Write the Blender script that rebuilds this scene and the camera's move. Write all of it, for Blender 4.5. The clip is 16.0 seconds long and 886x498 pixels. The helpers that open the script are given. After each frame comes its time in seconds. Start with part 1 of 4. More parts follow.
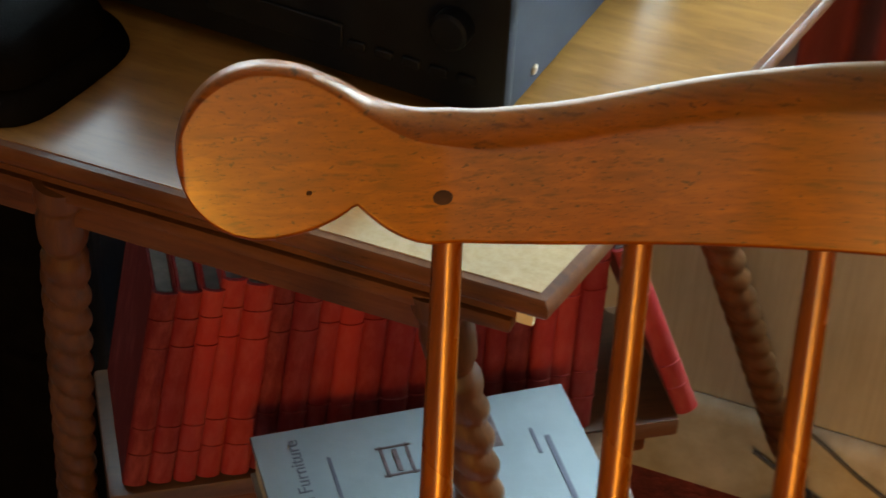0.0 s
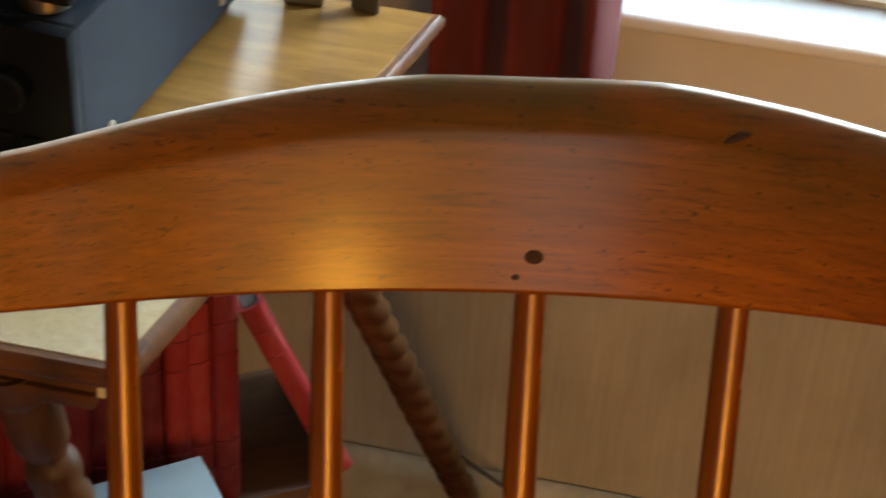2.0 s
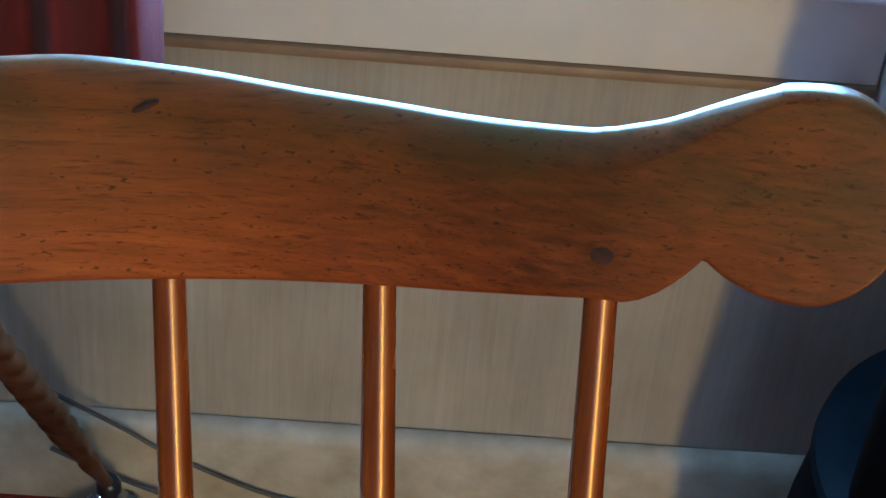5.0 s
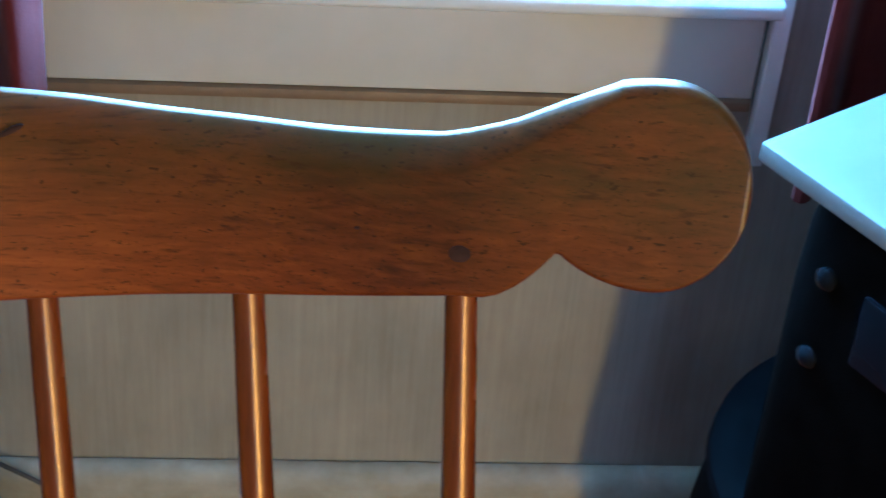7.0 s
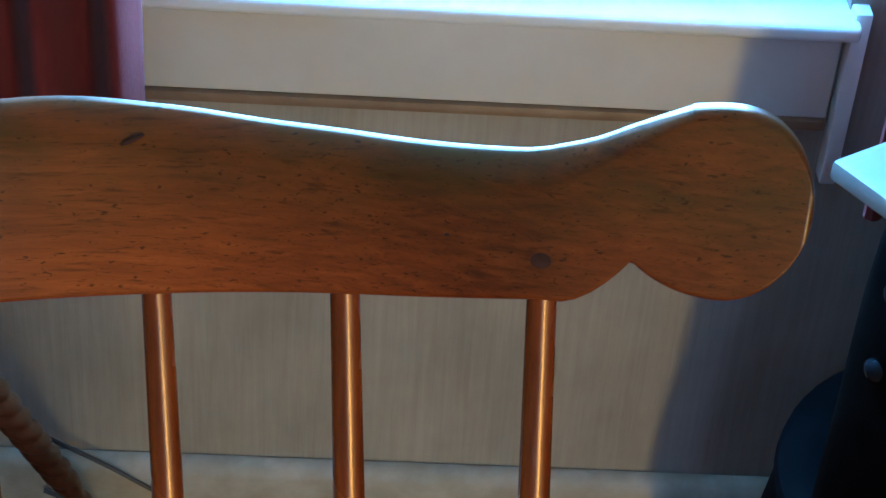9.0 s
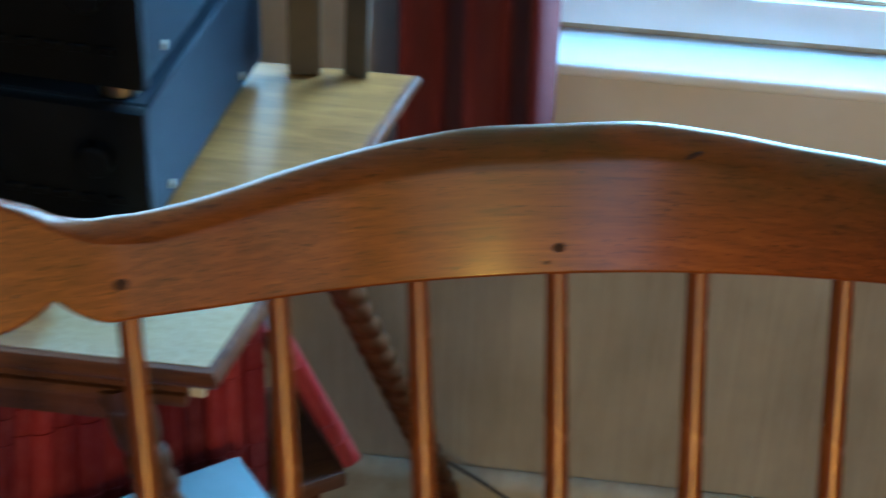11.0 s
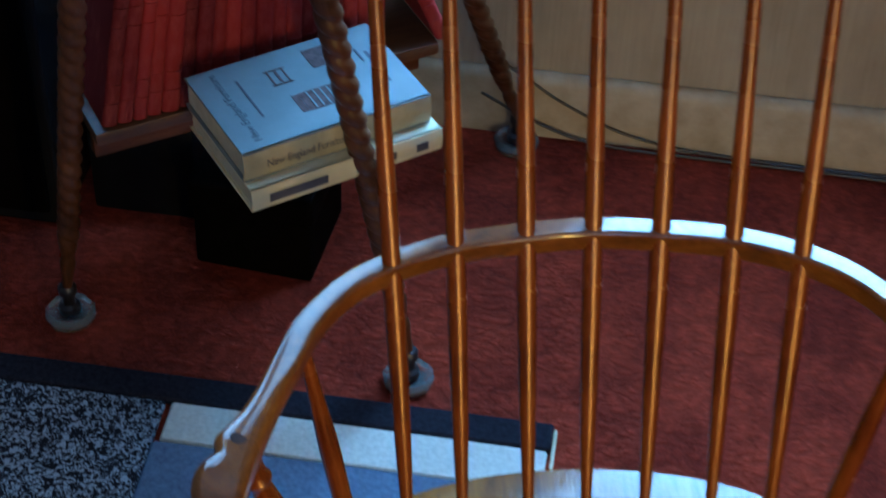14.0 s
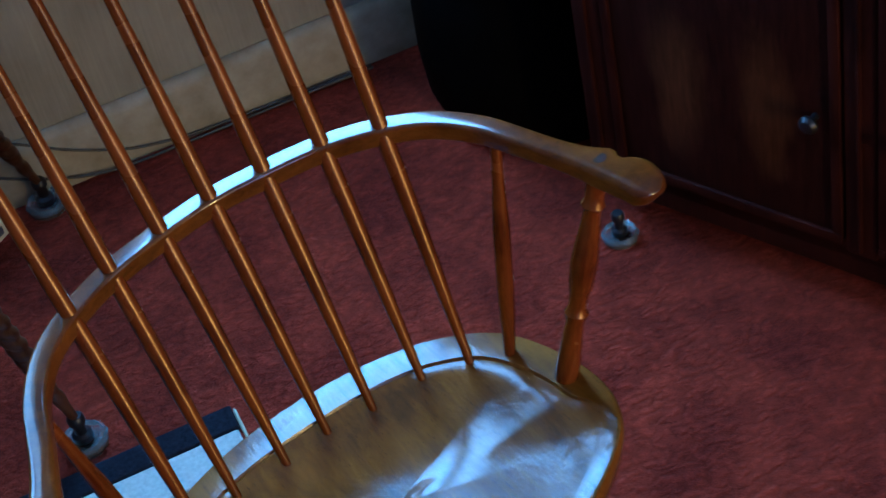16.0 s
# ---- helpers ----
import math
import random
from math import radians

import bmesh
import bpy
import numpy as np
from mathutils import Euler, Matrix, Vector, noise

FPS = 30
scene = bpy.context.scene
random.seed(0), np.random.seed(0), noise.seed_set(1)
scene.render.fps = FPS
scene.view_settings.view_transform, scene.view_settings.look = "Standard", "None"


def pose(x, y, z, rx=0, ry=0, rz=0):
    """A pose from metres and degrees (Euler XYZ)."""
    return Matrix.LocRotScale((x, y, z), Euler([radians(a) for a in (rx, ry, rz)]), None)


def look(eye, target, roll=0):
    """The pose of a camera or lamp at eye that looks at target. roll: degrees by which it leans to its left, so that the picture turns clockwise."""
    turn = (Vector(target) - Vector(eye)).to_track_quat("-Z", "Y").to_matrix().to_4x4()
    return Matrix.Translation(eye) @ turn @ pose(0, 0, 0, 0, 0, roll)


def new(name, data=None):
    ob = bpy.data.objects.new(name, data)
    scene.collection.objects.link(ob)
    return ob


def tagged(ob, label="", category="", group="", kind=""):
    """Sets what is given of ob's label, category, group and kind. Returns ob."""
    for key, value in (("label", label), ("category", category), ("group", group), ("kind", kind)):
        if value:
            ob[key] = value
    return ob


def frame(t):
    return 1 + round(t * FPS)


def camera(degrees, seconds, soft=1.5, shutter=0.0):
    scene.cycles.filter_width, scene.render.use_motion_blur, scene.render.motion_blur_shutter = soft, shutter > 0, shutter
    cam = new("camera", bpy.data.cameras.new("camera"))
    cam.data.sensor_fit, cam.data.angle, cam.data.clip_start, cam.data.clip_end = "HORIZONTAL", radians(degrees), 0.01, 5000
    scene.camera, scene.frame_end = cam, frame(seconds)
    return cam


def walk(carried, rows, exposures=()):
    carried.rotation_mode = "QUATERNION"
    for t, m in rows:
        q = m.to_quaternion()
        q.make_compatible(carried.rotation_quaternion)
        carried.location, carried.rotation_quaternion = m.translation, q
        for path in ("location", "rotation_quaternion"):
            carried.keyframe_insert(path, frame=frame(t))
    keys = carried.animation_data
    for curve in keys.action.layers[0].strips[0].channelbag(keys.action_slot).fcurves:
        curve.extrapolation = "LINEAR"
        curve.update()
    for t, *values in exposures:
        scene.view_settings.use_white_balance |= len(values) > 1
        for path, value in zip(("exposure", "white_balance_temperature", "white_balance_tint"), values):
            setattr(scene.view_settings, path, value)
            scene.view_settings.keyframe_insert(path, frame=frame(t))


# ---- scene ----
LENS = 27.0
CHAIR_TURN = 11.32
cam = camera(LENS, 16.0, shutter=0.5)
walk(cam, [
# rows begin
    (0.0, look((-0.0161, -0.5384, 1.3751), (-0.2841, 0.1936, 0.7488), 2.90)),
    (0.5, look((-0.0329, -0.4744, 1.3194), (-0.3278, 0.2457, 0.6914), 0.95)),
    (1.0, look((-0.0242, -0.4764, 1.3357), (-0.3090, 0.2499, 0.7101), 3.40)),
    (1.5, look((-0.0002, -0.4809, 1.3347), (-0.2280, 0.2774, 0.7239), 1.76)),
    (2.0, look((0.0539, -0.4670, 1.3374), (-0.0920, 0.3249, 0.7444), 3.69)),
    (2.5, look((0.0479, -0.4486, 1.3389), (-0.0664, 0.3301, 0.7220), 3.60)),
    (3.0, look((0.0726, -0.4556, 1.3365), (-0.0253, 0.3349, 0.7319), 4.46)),
    (3.5, look((0.1123, -0.4332, 1.3475), (0.1262, 0.3519, 0.7282), 4.92)),
    (3.7, look((0.1277, -0.4239, 1.3542), (0.1545, 0.3512, 0.7229), 5.21)),
    (5.8, look((0.1182, -0.4439, 1.3472), (0.1564, 0.3426, 0.7307), 5.56)),
    (6.0, look((0.1139, -0.4518, 1.3486), (0.1479, 0.3365, 0.7343), 4.93)),
    (6.5, look((0.1314, -0.4501, 1.3573), (0.1559, 0.3360, 0.7398), 4.33)),
    (7.0, look((0.1393, -0.4525, 1.3538), (0.2234, 0.3392, 0.7488), 5.00)),
    (7.5, look((0.1320, -0.4659, 1.3644), (0.2417, 0.3214, 0.7577), 7.03)),
    (8.0, look((0.1303, -0.4737, 1.3601), (0.2235, 0.3210, 0.7604), 5.48)),
    (8.2, look((0.1345, -0.4790, 1.3662), (0.1995, 0.3158, 0.7628), 4.97)),
    (10.3, look((0.1077, -0.5632, 1.4192), (0.1273, 0.2451, 0.8309), 3.78)),
    (10.5, look((0.0794, -0.6030, 1.4349), (0.0692, 0.2146, 0.8591), 3.36)),
    (11.0, look((0.0265, -0.6952, 1.4712), (-0.0706, 0.1195, 0.8996), 1.77)),
    (11.5, look((-0.0109, -0.8123, 1.5265), (-0.1674, -0.0128, 0.9466), -0.10)),
    (12.0, look((-0.0433, -0.8822, 1.5398), (-0.1944, -0.0786, 0.9642), 1.81)),
    (12.5, look((-0.0777, -1.0363, 1.6013), (-0.1751, -0.2251, 1.0246), 2.70)),
    (13.0, look((-0.0698, -1.0462, 1.6226), (-0.1599, -0.2896, 0.9749), 2.76)),
    (13.5, look((-0.0354, -1.1688, 1.6572), (-0.1190, -0.4246, 0.9945), 3.41)),
    (14.0, look((0.0400, -1.3227, 1.7241), (-0.0482, -0.5902, 1.0490), 2.36)),
    (14.5, look((0.0938, -1.4556, 1.7849), (0.0495, -0.7196, 1.1093), -1.24)),
    (15.0, look((0.0100, -1.3553, 1.7394), (0.1104, -0.6352, 1.0529), -7.42)),
    (15.5, look((-0.0969, -1.3661, 1.7550), (0.0753, -0.6751, 1.0529), -13.27)),
    (16.0, look((-0.1261, -1.4835, 1.8116), (0.0624, -0.7826, 1.1238), -12.95)),
    # rows end
], [(0.0, -0.05, 7700, 3), (1.5, -0.2, 7700, 4), (2.5, -0.3, 7900, 5), (3.5, 0.2, 4550, -8), (7.0, 0.28, 3850, -11), (8.2, 0.22, 3780, -11), (10.5, -0.28, 4080, -12), (12.0, -0.3, 4850, -17), (13.0, -0.35, 4750, -13), (14.5, -0.56, 4130, -4), (15.3, -0.74, 3960, -5), (16.0, -0.76, 3900, -5)])

# ---- light ----
world = bpy.data.worlds.new("sky")
scene.world = world
world.use_nodes = True
wn = world.node_tree
sky = wn.nodes.new("ShaderNodeTexSky")
sky.sky_type = "NISHITA"
sky.sun_disc = False
sky.sun_elevation = radians(32)
sky.sun_rotation = radians(150)
wn.links.new(sky.outputs["Color"], wn.nodes["Background"].inputs["Color"])
wn.nodes["Background"].inputs["Strength"].default_value = 0.12


def area_lamp(name, m, sx, sy, watts, colour):
    data = bpy.data.lights.new(name, "AREA")
    data.shape, data.size, data.size_y, data.energy, data.color = "RECTANGLE", sx, sy, watts, colour
    ob = new(name, data)
    ob.matrix_world = m
    return ob


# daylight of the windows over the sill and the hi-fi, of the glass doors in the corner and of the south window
WALL = 0.839
area_lamp("window_daylight", look((0.255, WALL + 0.06, 1.28), (0.22, -1.0, 0.58)), 0.51, 1.12, 60, (0.50, 0.71, 1.0))
area_lamp("left_window_daylight", look((-1.05, WALL + 0.06, 1.58), (-0.6, -1.0, 0.58)), 0.46, 1.34, 17, (0.52, 0.72, 1.0))
area_lamp("left_window_daylight", look((-0.49, WALL + 0.06, 1.58), (-0.45, -1.0, 0.9)), 0.30, 1.34, 9, (0.58, 0.76, 1.0))
area_lamp("glass_door_daylight", look((1.22, -2.56, 1.02), (0.10, 0.3, 0.90)), 0.86, 1.85, 4, (1.0, 0.56, 0.14))
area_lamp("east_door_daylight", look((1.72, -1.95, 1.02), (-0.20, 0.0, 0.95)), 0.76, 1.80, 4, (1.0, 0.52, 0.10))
area_lamp("door_gap_daylight", look((1.15, -2.54, 0.63), (0.10, 0.3, 0.75)), 0.14, 1.06, 42, (1.0, 0.46, 0.06))
area_lamp("south_window_daylight", look((0.60, -2.56, 1.30), (0.0, 0.5, 1.10)), 0.30, 1.23, 4.0, (0.86, 0.78, 1.0))
scene.view_settings.exposure = 0.0


# ---- materials ----
def shader(name, rough=0.5, metal=0.0, coat=0.0, coat_rough=0.1, spec=0.5):
    m = bpy.data.materials.new(name)
    m.use_nodes = True
    b = m.node_tree.nodes["Principled BSDF"]
    b.inputs["Roughness"].default_value = rough
    b.inputs["Metallic"].default_value = metal
    b.inputs["Coat Weight"].default_value = coat
    b.inputs["Coat Roughness"].default_value = coat_rough
    b.inputs["Specular IOR Level"].default_value = spec
    return m, m.node_tree, b


def mapping(t, scale, rot=(0, 0, 0)):
    co = t.nodes.new("ShaderNodeTexCoord")
    mp = t.nodes.new("ShaderNodeMapping")
    mp.inputs["Scale"].default_value = scale
    mp.inputs["Rotation"].default_value = rot
    t.links.new(co.outputs["Object"], mp.inputs["Vector"])
    return mp.outputs["Vector"]


def noise_tex(t, vec, scale, detail=6, rough=0.6, dist=0.0):
    n = t.nodes.new("ShaderNodeTexNoise")
    n.inputs["Scale"].default_value, n.inputs["Detail"].default_value = scale, detail
    n.inputs["Roughness"].default_value, n.inputs["Distortion"].default_value = rough, dist
    t.links.new(vec, n.inputs["Vector"])
    return n.outputs["Fac"]


def ramp(t, fac, *stops):
    r = t.nodes.new("ShaderNodeValToRGB")
    el = r.color_ramp.elements
    while len(el) < len(stops):
        el.new(0.5)
    for e, (p, c) in zip(el, stops):
        e.position, e.color = p, (*c, 1)
    t.links.new(fac, r.inputs["Fac"])
    return r.outputs["Color"]


def blend(t, fac, a, b, mode="MIX"):
    m = t.nodes.new("ShaderNodeMix")
    m.data_type, m.blend_type = "RGBA", mode
    for key, val in ((0, fac), (6, a), (7, b)):
        if isinstance(val, bpy.types.NodeSocket):
            t.links.new(val, m.inputs[key])
        elif key == 0:
            m.inputs[0].default_value = val
        else:
            m.inputs[key].default_value = (*val, 1)
    return m.outputs[2]


def bump(t, b, height, strength, distance=0.002):
    n = t.nodes.new("ShaderNodeBump")
    n.inputs["Strength"].default_value, n.inputs["Distance"].default_value = strength, distance
    t.links.new(height, n.inputs["Height"])
    t.links.new(n.outputs["Normal"], b.inputs["Normal"])


def wood(name, dark, mid, light, along=(1, 14, 14), rough=0.35, coat=0.4, coat_rough=0.16, scale=14, flecks=0.5, spec=0.5):
    """Grain along one axis, cloudy colour, small dark pores and worn gloss."""
    m, t, b = shader(name, rough, 0, coat, coat_rough, spec)
    v = mapping(t, along)
    grain = noise_tex(t, v, scale, 8, 0.62, 0.6)
    cloud = noise_tex(t, mapping(t, (1, 1, 1)), 9, 3, 0.5)
    pores = noise_tex(t, mapping(t, tuple(a * 1.0 for a in along)), scale * 6, 3, 0.6)
    col = ramp(t, grain, (0.28, dark), (0.5, mid), (0.74, light))
    col = blend(t, 0.45, col, ramp(t, cloud, (0.35, dark), (0.65, light)), "MIX")
    col = blend(t, ramp(t, pores, (0.61, (0, 0, 0)), (0.70, (flecks, flecks, flecks))), col, tuple(c * 0.3 for c in dark))
    t.links.new(col, b.inputs["Base Color"])
    r = t.nodes.new("ShaderNodeMapRange")
    r.inputs["To Min"].default_value, r.inputs["To Max"].default_value = rough - 0.08, rough + 0.12
    t.links.new(cloud, r.inputs["Value"])
    t.links.new(r.outputs["Result"], b.inputs["Roughness"])
    bump(t, b, grain, 0.22, 0.0006)
    return m


def mottled(name, a, b_, scale=8, rough=0.6, strength=0.1, distance=0.001, detail=6, **kw):
    m, t, b = shader(name, rough, **kw)
    n = noise_tex(t, mapping(t, (1, 1, 1)), scale, detail)
    t.links.new(ramp(t, n, (0.3, a), (0.7, b_)), b.inputs["Base Color"])
    if strength:
        bump(t, b, noise_tex(t, mapping(t, (1, 1, 1)), scale * 12, 3), strength, distance)
    return m


CHERRY = ((0.040, 0.006, 0.0002), (0.150, 0.028, 0.0004), (0.27, 0.064, 0.001))
M_crest = wood("crest_wood", (0.042, 0.0064, 0.0003), (0.152, 0.029, 0.0008), (0.27, 0.066, 0.002), along=(1, 11, 22), rough=0.36, coat=0.34, coat_rough=0.15, flecks=0.9, spec=0.30)
M_crest.node_tree.nodes["Principled BSDF"].inputs["Specular Tint"].default_value = (1.0, 0.60, 0.15, 1)


def crest_dim_edge(m):
    """Uneven olive-dark smudges along the upper edge with the roll's dim reflection painted in, and fine dark streaks.
    """
    t, b = m.node_tree, m.node_tree.nodes["Principled BSDF"]
    base = b.inputs["Base Color"].links[0].from_socket
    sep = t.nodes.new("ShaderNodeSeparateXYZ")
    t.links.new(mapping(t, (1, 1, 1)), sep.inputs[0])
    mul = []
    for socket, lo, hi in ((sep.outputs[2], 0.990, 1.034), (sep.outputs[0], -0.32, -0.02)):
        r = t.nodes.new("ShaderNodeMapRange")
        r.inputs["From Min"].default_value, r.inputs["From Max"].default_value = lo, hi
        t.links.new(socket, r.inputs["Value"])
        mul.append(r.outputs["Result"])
    dim_olive = ramp(t, noise_tex(t, mapping(t, (1, 1, 2.5)), 16, 6, 0.65), (0.34, (0.35, 0.35, 0.35)), (0.62, (0.92, 0.92, 0.92)))
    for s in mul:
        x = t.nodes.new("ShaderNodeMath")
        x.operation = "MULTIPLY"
        t.links.new(dim_olive, x.inputs[0])
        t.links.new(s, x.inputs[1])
        dim_olive = x.outputs[0]
    # the rolled edge's dim olive reflection, put into the colour with the smudges
    col = blend(t, dim_olive, base, (0.040, 0.025, 0.004))
    streak = noise_tex(t, mapping(t, (2.2, 30, 60)), 9, 5, 0.6)
    col = blend(t, ramp(t, streak, (0.56, (0, 0, 0)), (0.68, (0.62, 0.62, 0.62))), col, (0.030, 0.008, 0.002))
    dots = noise_tex(t, mapping(t, (120, 160, 260)), 2.2, 2, 0.5)
    col = blend(t, ramp(t, dots, (0.66, (0, 0, 0)), (0.72, (0.75, 0.75, 0.75))), col, (0.014, 0.005, 0.002))
    t.links.new(col, b.inputs["Base Color"])


crest_dim_edge(M_crest)
M_spindle = wood("spindle_wood", *CHERRY, along=(12, 12, 1), rough=0.25, coat=0.18, coat_rough=0.10, spec=1.0)
M_spindle.node_tree.nodes["Principled BSDF"].inputs["Specular Tint"].default_value = (1.0, 0.62, 0.26, 1)
M_arm = wood("arm_wood", (0.046, 0.011, 0.0005), (0.135, 0.038, 0.0015), (0.22, 0.072, 0.004), along=(4, 4, 9), rough=0.34, coat=0.75, coat_rough=0.10, spec=0.05)
M_seat = wood("seat_wood", (0.050, 0.017, 0.0006), (0.150, 0.054, 0.0014), (0.25, 0.100, 0.003), along=(9, 1.2, 9), rough=0.45, spec=0.05, coat=0.64, coat_rough=0.13, scale=9)
t_ = M_seat.node_tree
dents = noise_tex(t_, mapping(t_, (12, 9, 9)), 2.2, 6, 0.62, 0.8)
scores = noise_tex(t_, mapping(t_, (90, 14, 14), (0, 0, radians(35))), 3, 3, 0.6)
relief = t_.nodes.new("ShaderNodeMath")
relief.operation, relief.inputs[1].default_value = "MULTIPLY_ADD", 0.22
t_.links.new(scores, relief.inputs[0])
t_.links.new(dents, relief.inputs[2])
bump(t_, t_.nodes["Principled BSDF"], relief.outputs[0], 0.16, 0.004)
t_.links.new(t_.nodes["Principled BSDF"].inputs["Normal"].links[0].from_socket, t_.nodes["Principled BSDF"].inputs["Coat Normal"])
M_arm.node_tree.nodes["Principled BSDF"].inputs["Coat IOR"].default_value = 1.8
M_peg = mottled("peg_wood", (0.018, 0.009, 0.006), (0.060, 0.026, 0.016), 60, 0.6, spec=0.1)
M_top = wood("table_top_wood", (0.08, 0.031, 0.006), (0.18, 0.079, 0.017), (0.27, 0.133, 0.035), along=(1.5, 10, 10), rough=0.36, coat=0.75, coat_rough=0.24, scale=8, flecks=0.3, spec=0.12)
def worn_corner(m):
    """Bleached, dull patch with an uneven rim at the table's front corner."""
    t, b = m.node_tree, m.node_tree.nodes["Principled BSDF"]
    base = b.inputs["Base Color"].links[0].from_socket
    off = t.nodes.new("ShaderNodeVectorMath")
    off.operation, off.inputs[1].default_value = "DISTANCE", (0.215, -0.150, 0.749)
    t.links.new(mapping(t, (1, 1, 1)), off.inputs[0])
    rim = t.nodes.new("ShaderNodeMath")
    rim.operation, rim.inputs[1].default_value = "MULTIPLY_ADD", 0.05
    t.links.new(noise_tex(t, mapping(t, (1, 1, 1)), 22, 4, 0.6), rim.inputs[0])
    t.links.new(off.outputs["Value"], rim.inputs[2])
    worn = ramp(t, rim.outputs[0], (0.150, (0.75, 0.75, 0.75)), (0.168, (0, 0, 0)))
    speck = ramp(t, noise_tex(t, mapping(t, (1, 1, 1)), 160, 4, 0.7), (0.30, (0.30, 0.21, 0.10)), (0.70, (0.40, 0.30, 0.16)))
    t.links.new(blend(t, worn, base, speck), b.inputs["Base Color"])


worn_corner(M_top)
M_oak = wood("turned_oak", (0.022, 0.008, 0.002), (0.065, 0.024, 0.007), (0.12, 0.048, 0.015), along=(10, 10, 1), rough=0.42, coat=0.15, spec=0.3)
M_edge = wood("table_edge_wood", (0.03, 0.010, 0.004), (0.085, 0.028, 0.009), (0.14, 0.055, 0.018), along=(1, 10, 10), rough=0.38, coat=0.1, spec=0.2)
M_shelf = wood("shelf_wood", (0.03, 0.012, 0.005), (0.075, 0.03, 0.011), (0.12, 0.055, 0.02), along=(1, 10, 10), rough=0.45, coat=0.1)


def wall_paper():
    m, t, b = shader("wood_grain_wallpaper", 0.75)
    streak = noise_tex(t, mapping(t, (26, 26, 1.0)), 6, 8, 0.65, 0.4)
    fine = noise_tex(t, mapping(t, (160, 160, 5)), 5, 4, 0.6)
    cloud = noise_tex(t, mapping(t, (1.4, 1.4, 1)), 6.0, 5)
    col = ramp(t, streak, (0.3, (0.248, 0.220, 0.176)), (0.55, (0.344, 0.312, 0.256)), (0.75, (0.416, 0.380, 0.320)))
    col = blend(t, 0.14, col, ramp(t, fine, (0.35, (0.192, 0.168, 0.132)), (0.7, (0.448, 0.408, 0.344))))
    col = blend(t, 0.5, col, ramp(t, cloud, (0.32, (0.232, 0.212, 0.176)), (0.68, (0.416, 0.380, 0.316))))
    t.links.new(col, b.inputs["Base Color"])
    bump(t, b, fine, 0.15, 0.0008)
    return m


def carpet():
    m, t, b = shader("red_carpet", 0.95, spec=0.1)
    big = noise_tex(t, mapping(t, (1, 1, 1)), 7, 5, 0.6)
    tuft = noise_tex(t, mapping(t, (1, 1, 1)), 42, 5, 0.72, 0.8)
    fine = noise_tex(t, mapping(t, (1, 1, 1)), 420, 3, 0.7)
    col = ramp(t, big, (0.36, (0.145, 0.015, 0.007)), (0.64, (0.46, 0.064, 0.025)))
    col = blend(t, 0.30, col, ramp(t, tuft, (0.40, (0.035, 0.004, 0.003)), (0.60, (0.38, 0.060, 0.036))))
    col = blend(t, 0.3, col, ramp(t, fine, (0.40, (0.05, 0.006, 0.005)), (0.62, (0.36, 0.066, 0.036))))
    warp = t.nodes.new("ShaderNodeTexNoise")
    warp.inputs["Scale"].default_value, warp.inputs["Detail"].default_value = 30, 4
    t.links.new(mapping(t, (1, 1, 1)), warp.inputs["Vector"])
    shift = t.nodes.new("ShaderNodeVectorMath")
    shift.operation, shift.inputs[1].default_value = "MULTIPLY_ADD", (0.030, 0.030, 0)
    t.links.new(warp.outputs["Color"], shift.inputs[0])
    t.links.new(mapping(t, (0.8, 1.35, 1), (0, 0, radians(24))), shift.inputs[2])
    cell = t.nodes.new("ShaderNodeTexVoronoi")
    cell.feature = "SMOOTH_F1"
    cell.inputs["Scale"].default_value, cell.inputs["Smoothness"].default_value = 88, 0.5
    t.links.new(shift.outputs[0], cell.inputs["Vector"])
    loops = ramp(t, cell.outputs["Distance"], (0.15, (1, 1, 1)), (0.75, (0, 0, 0)))
    col = blend(t, 0.3, col, blend(t, 1.0, col, loops, "MULTIPLY"))
    t.links.new(col, b.inputs["Base Color"])
    height = None
    for src, weight in ((fine, 0.6), (loops, 0.5)):
        mx = t.nodes.new("ShaderNodeMath")
        mx.operation, mx.inputs[1].default_value = "MULTIPLY_ADD", weight
        t.links.new(src, mx.inputs[0])
        t.links.new(height or tuft, mx.inputs[2])
        height = mx.outputs[0]
    bump(t, b, height, 1.0, 0.009)
    return m


def tweed():
    m, t, b = shader("tweed_rug_wool", 0.95, spec=0.1)
    n = noise_tex(t, mapping(t, (1, 1, 1)), 130, 2, 0.6, 1.5)
    t.links.new(ramp(t, n, (0.49, (0.010, 0.011, 0.016)), (0.58, (0.27, 0.30, 0.34))), b.inputs["Base Color"])
    bump(t, b, n, 0.6, 0.003)
    return m


M_wall = wall_paper()
M_apron = mottled("cream_wall_paint", (0.56, 0.53, 0.475), (0.66, 0.63, 0.575), 6, 0.6)
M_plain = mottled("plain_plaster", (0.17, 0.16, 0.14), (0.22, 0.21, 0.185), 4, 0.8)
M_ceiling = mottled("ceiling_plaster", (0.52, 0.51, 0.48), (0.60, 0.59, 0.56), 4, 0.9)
M_edge_trim = mottled("brown_trim_paint", (0.17, 0.11, 0.06), (0.26, 0.18, 0.10), 20, 0.5)
M_base = mottled("cream_baseboard_paint", (0.28, 0.24, 0.16), (0.48, 0.42, 0.31), 16, 0.6, 0.3, detail=9, spec=0.2)
M_white = mottled("white_gloss_paint", (0.68, 0.70, 0.70), (0.80, 0.81, 0.80), 6, 0.35)
M_board = mottled("pale_grey_lacquer", (0.15, 0.145, 0.130), (0.20, 0.19, 0.170), 6, 0.34, 0.05, spec=0.35)
M_carpet = carpet()
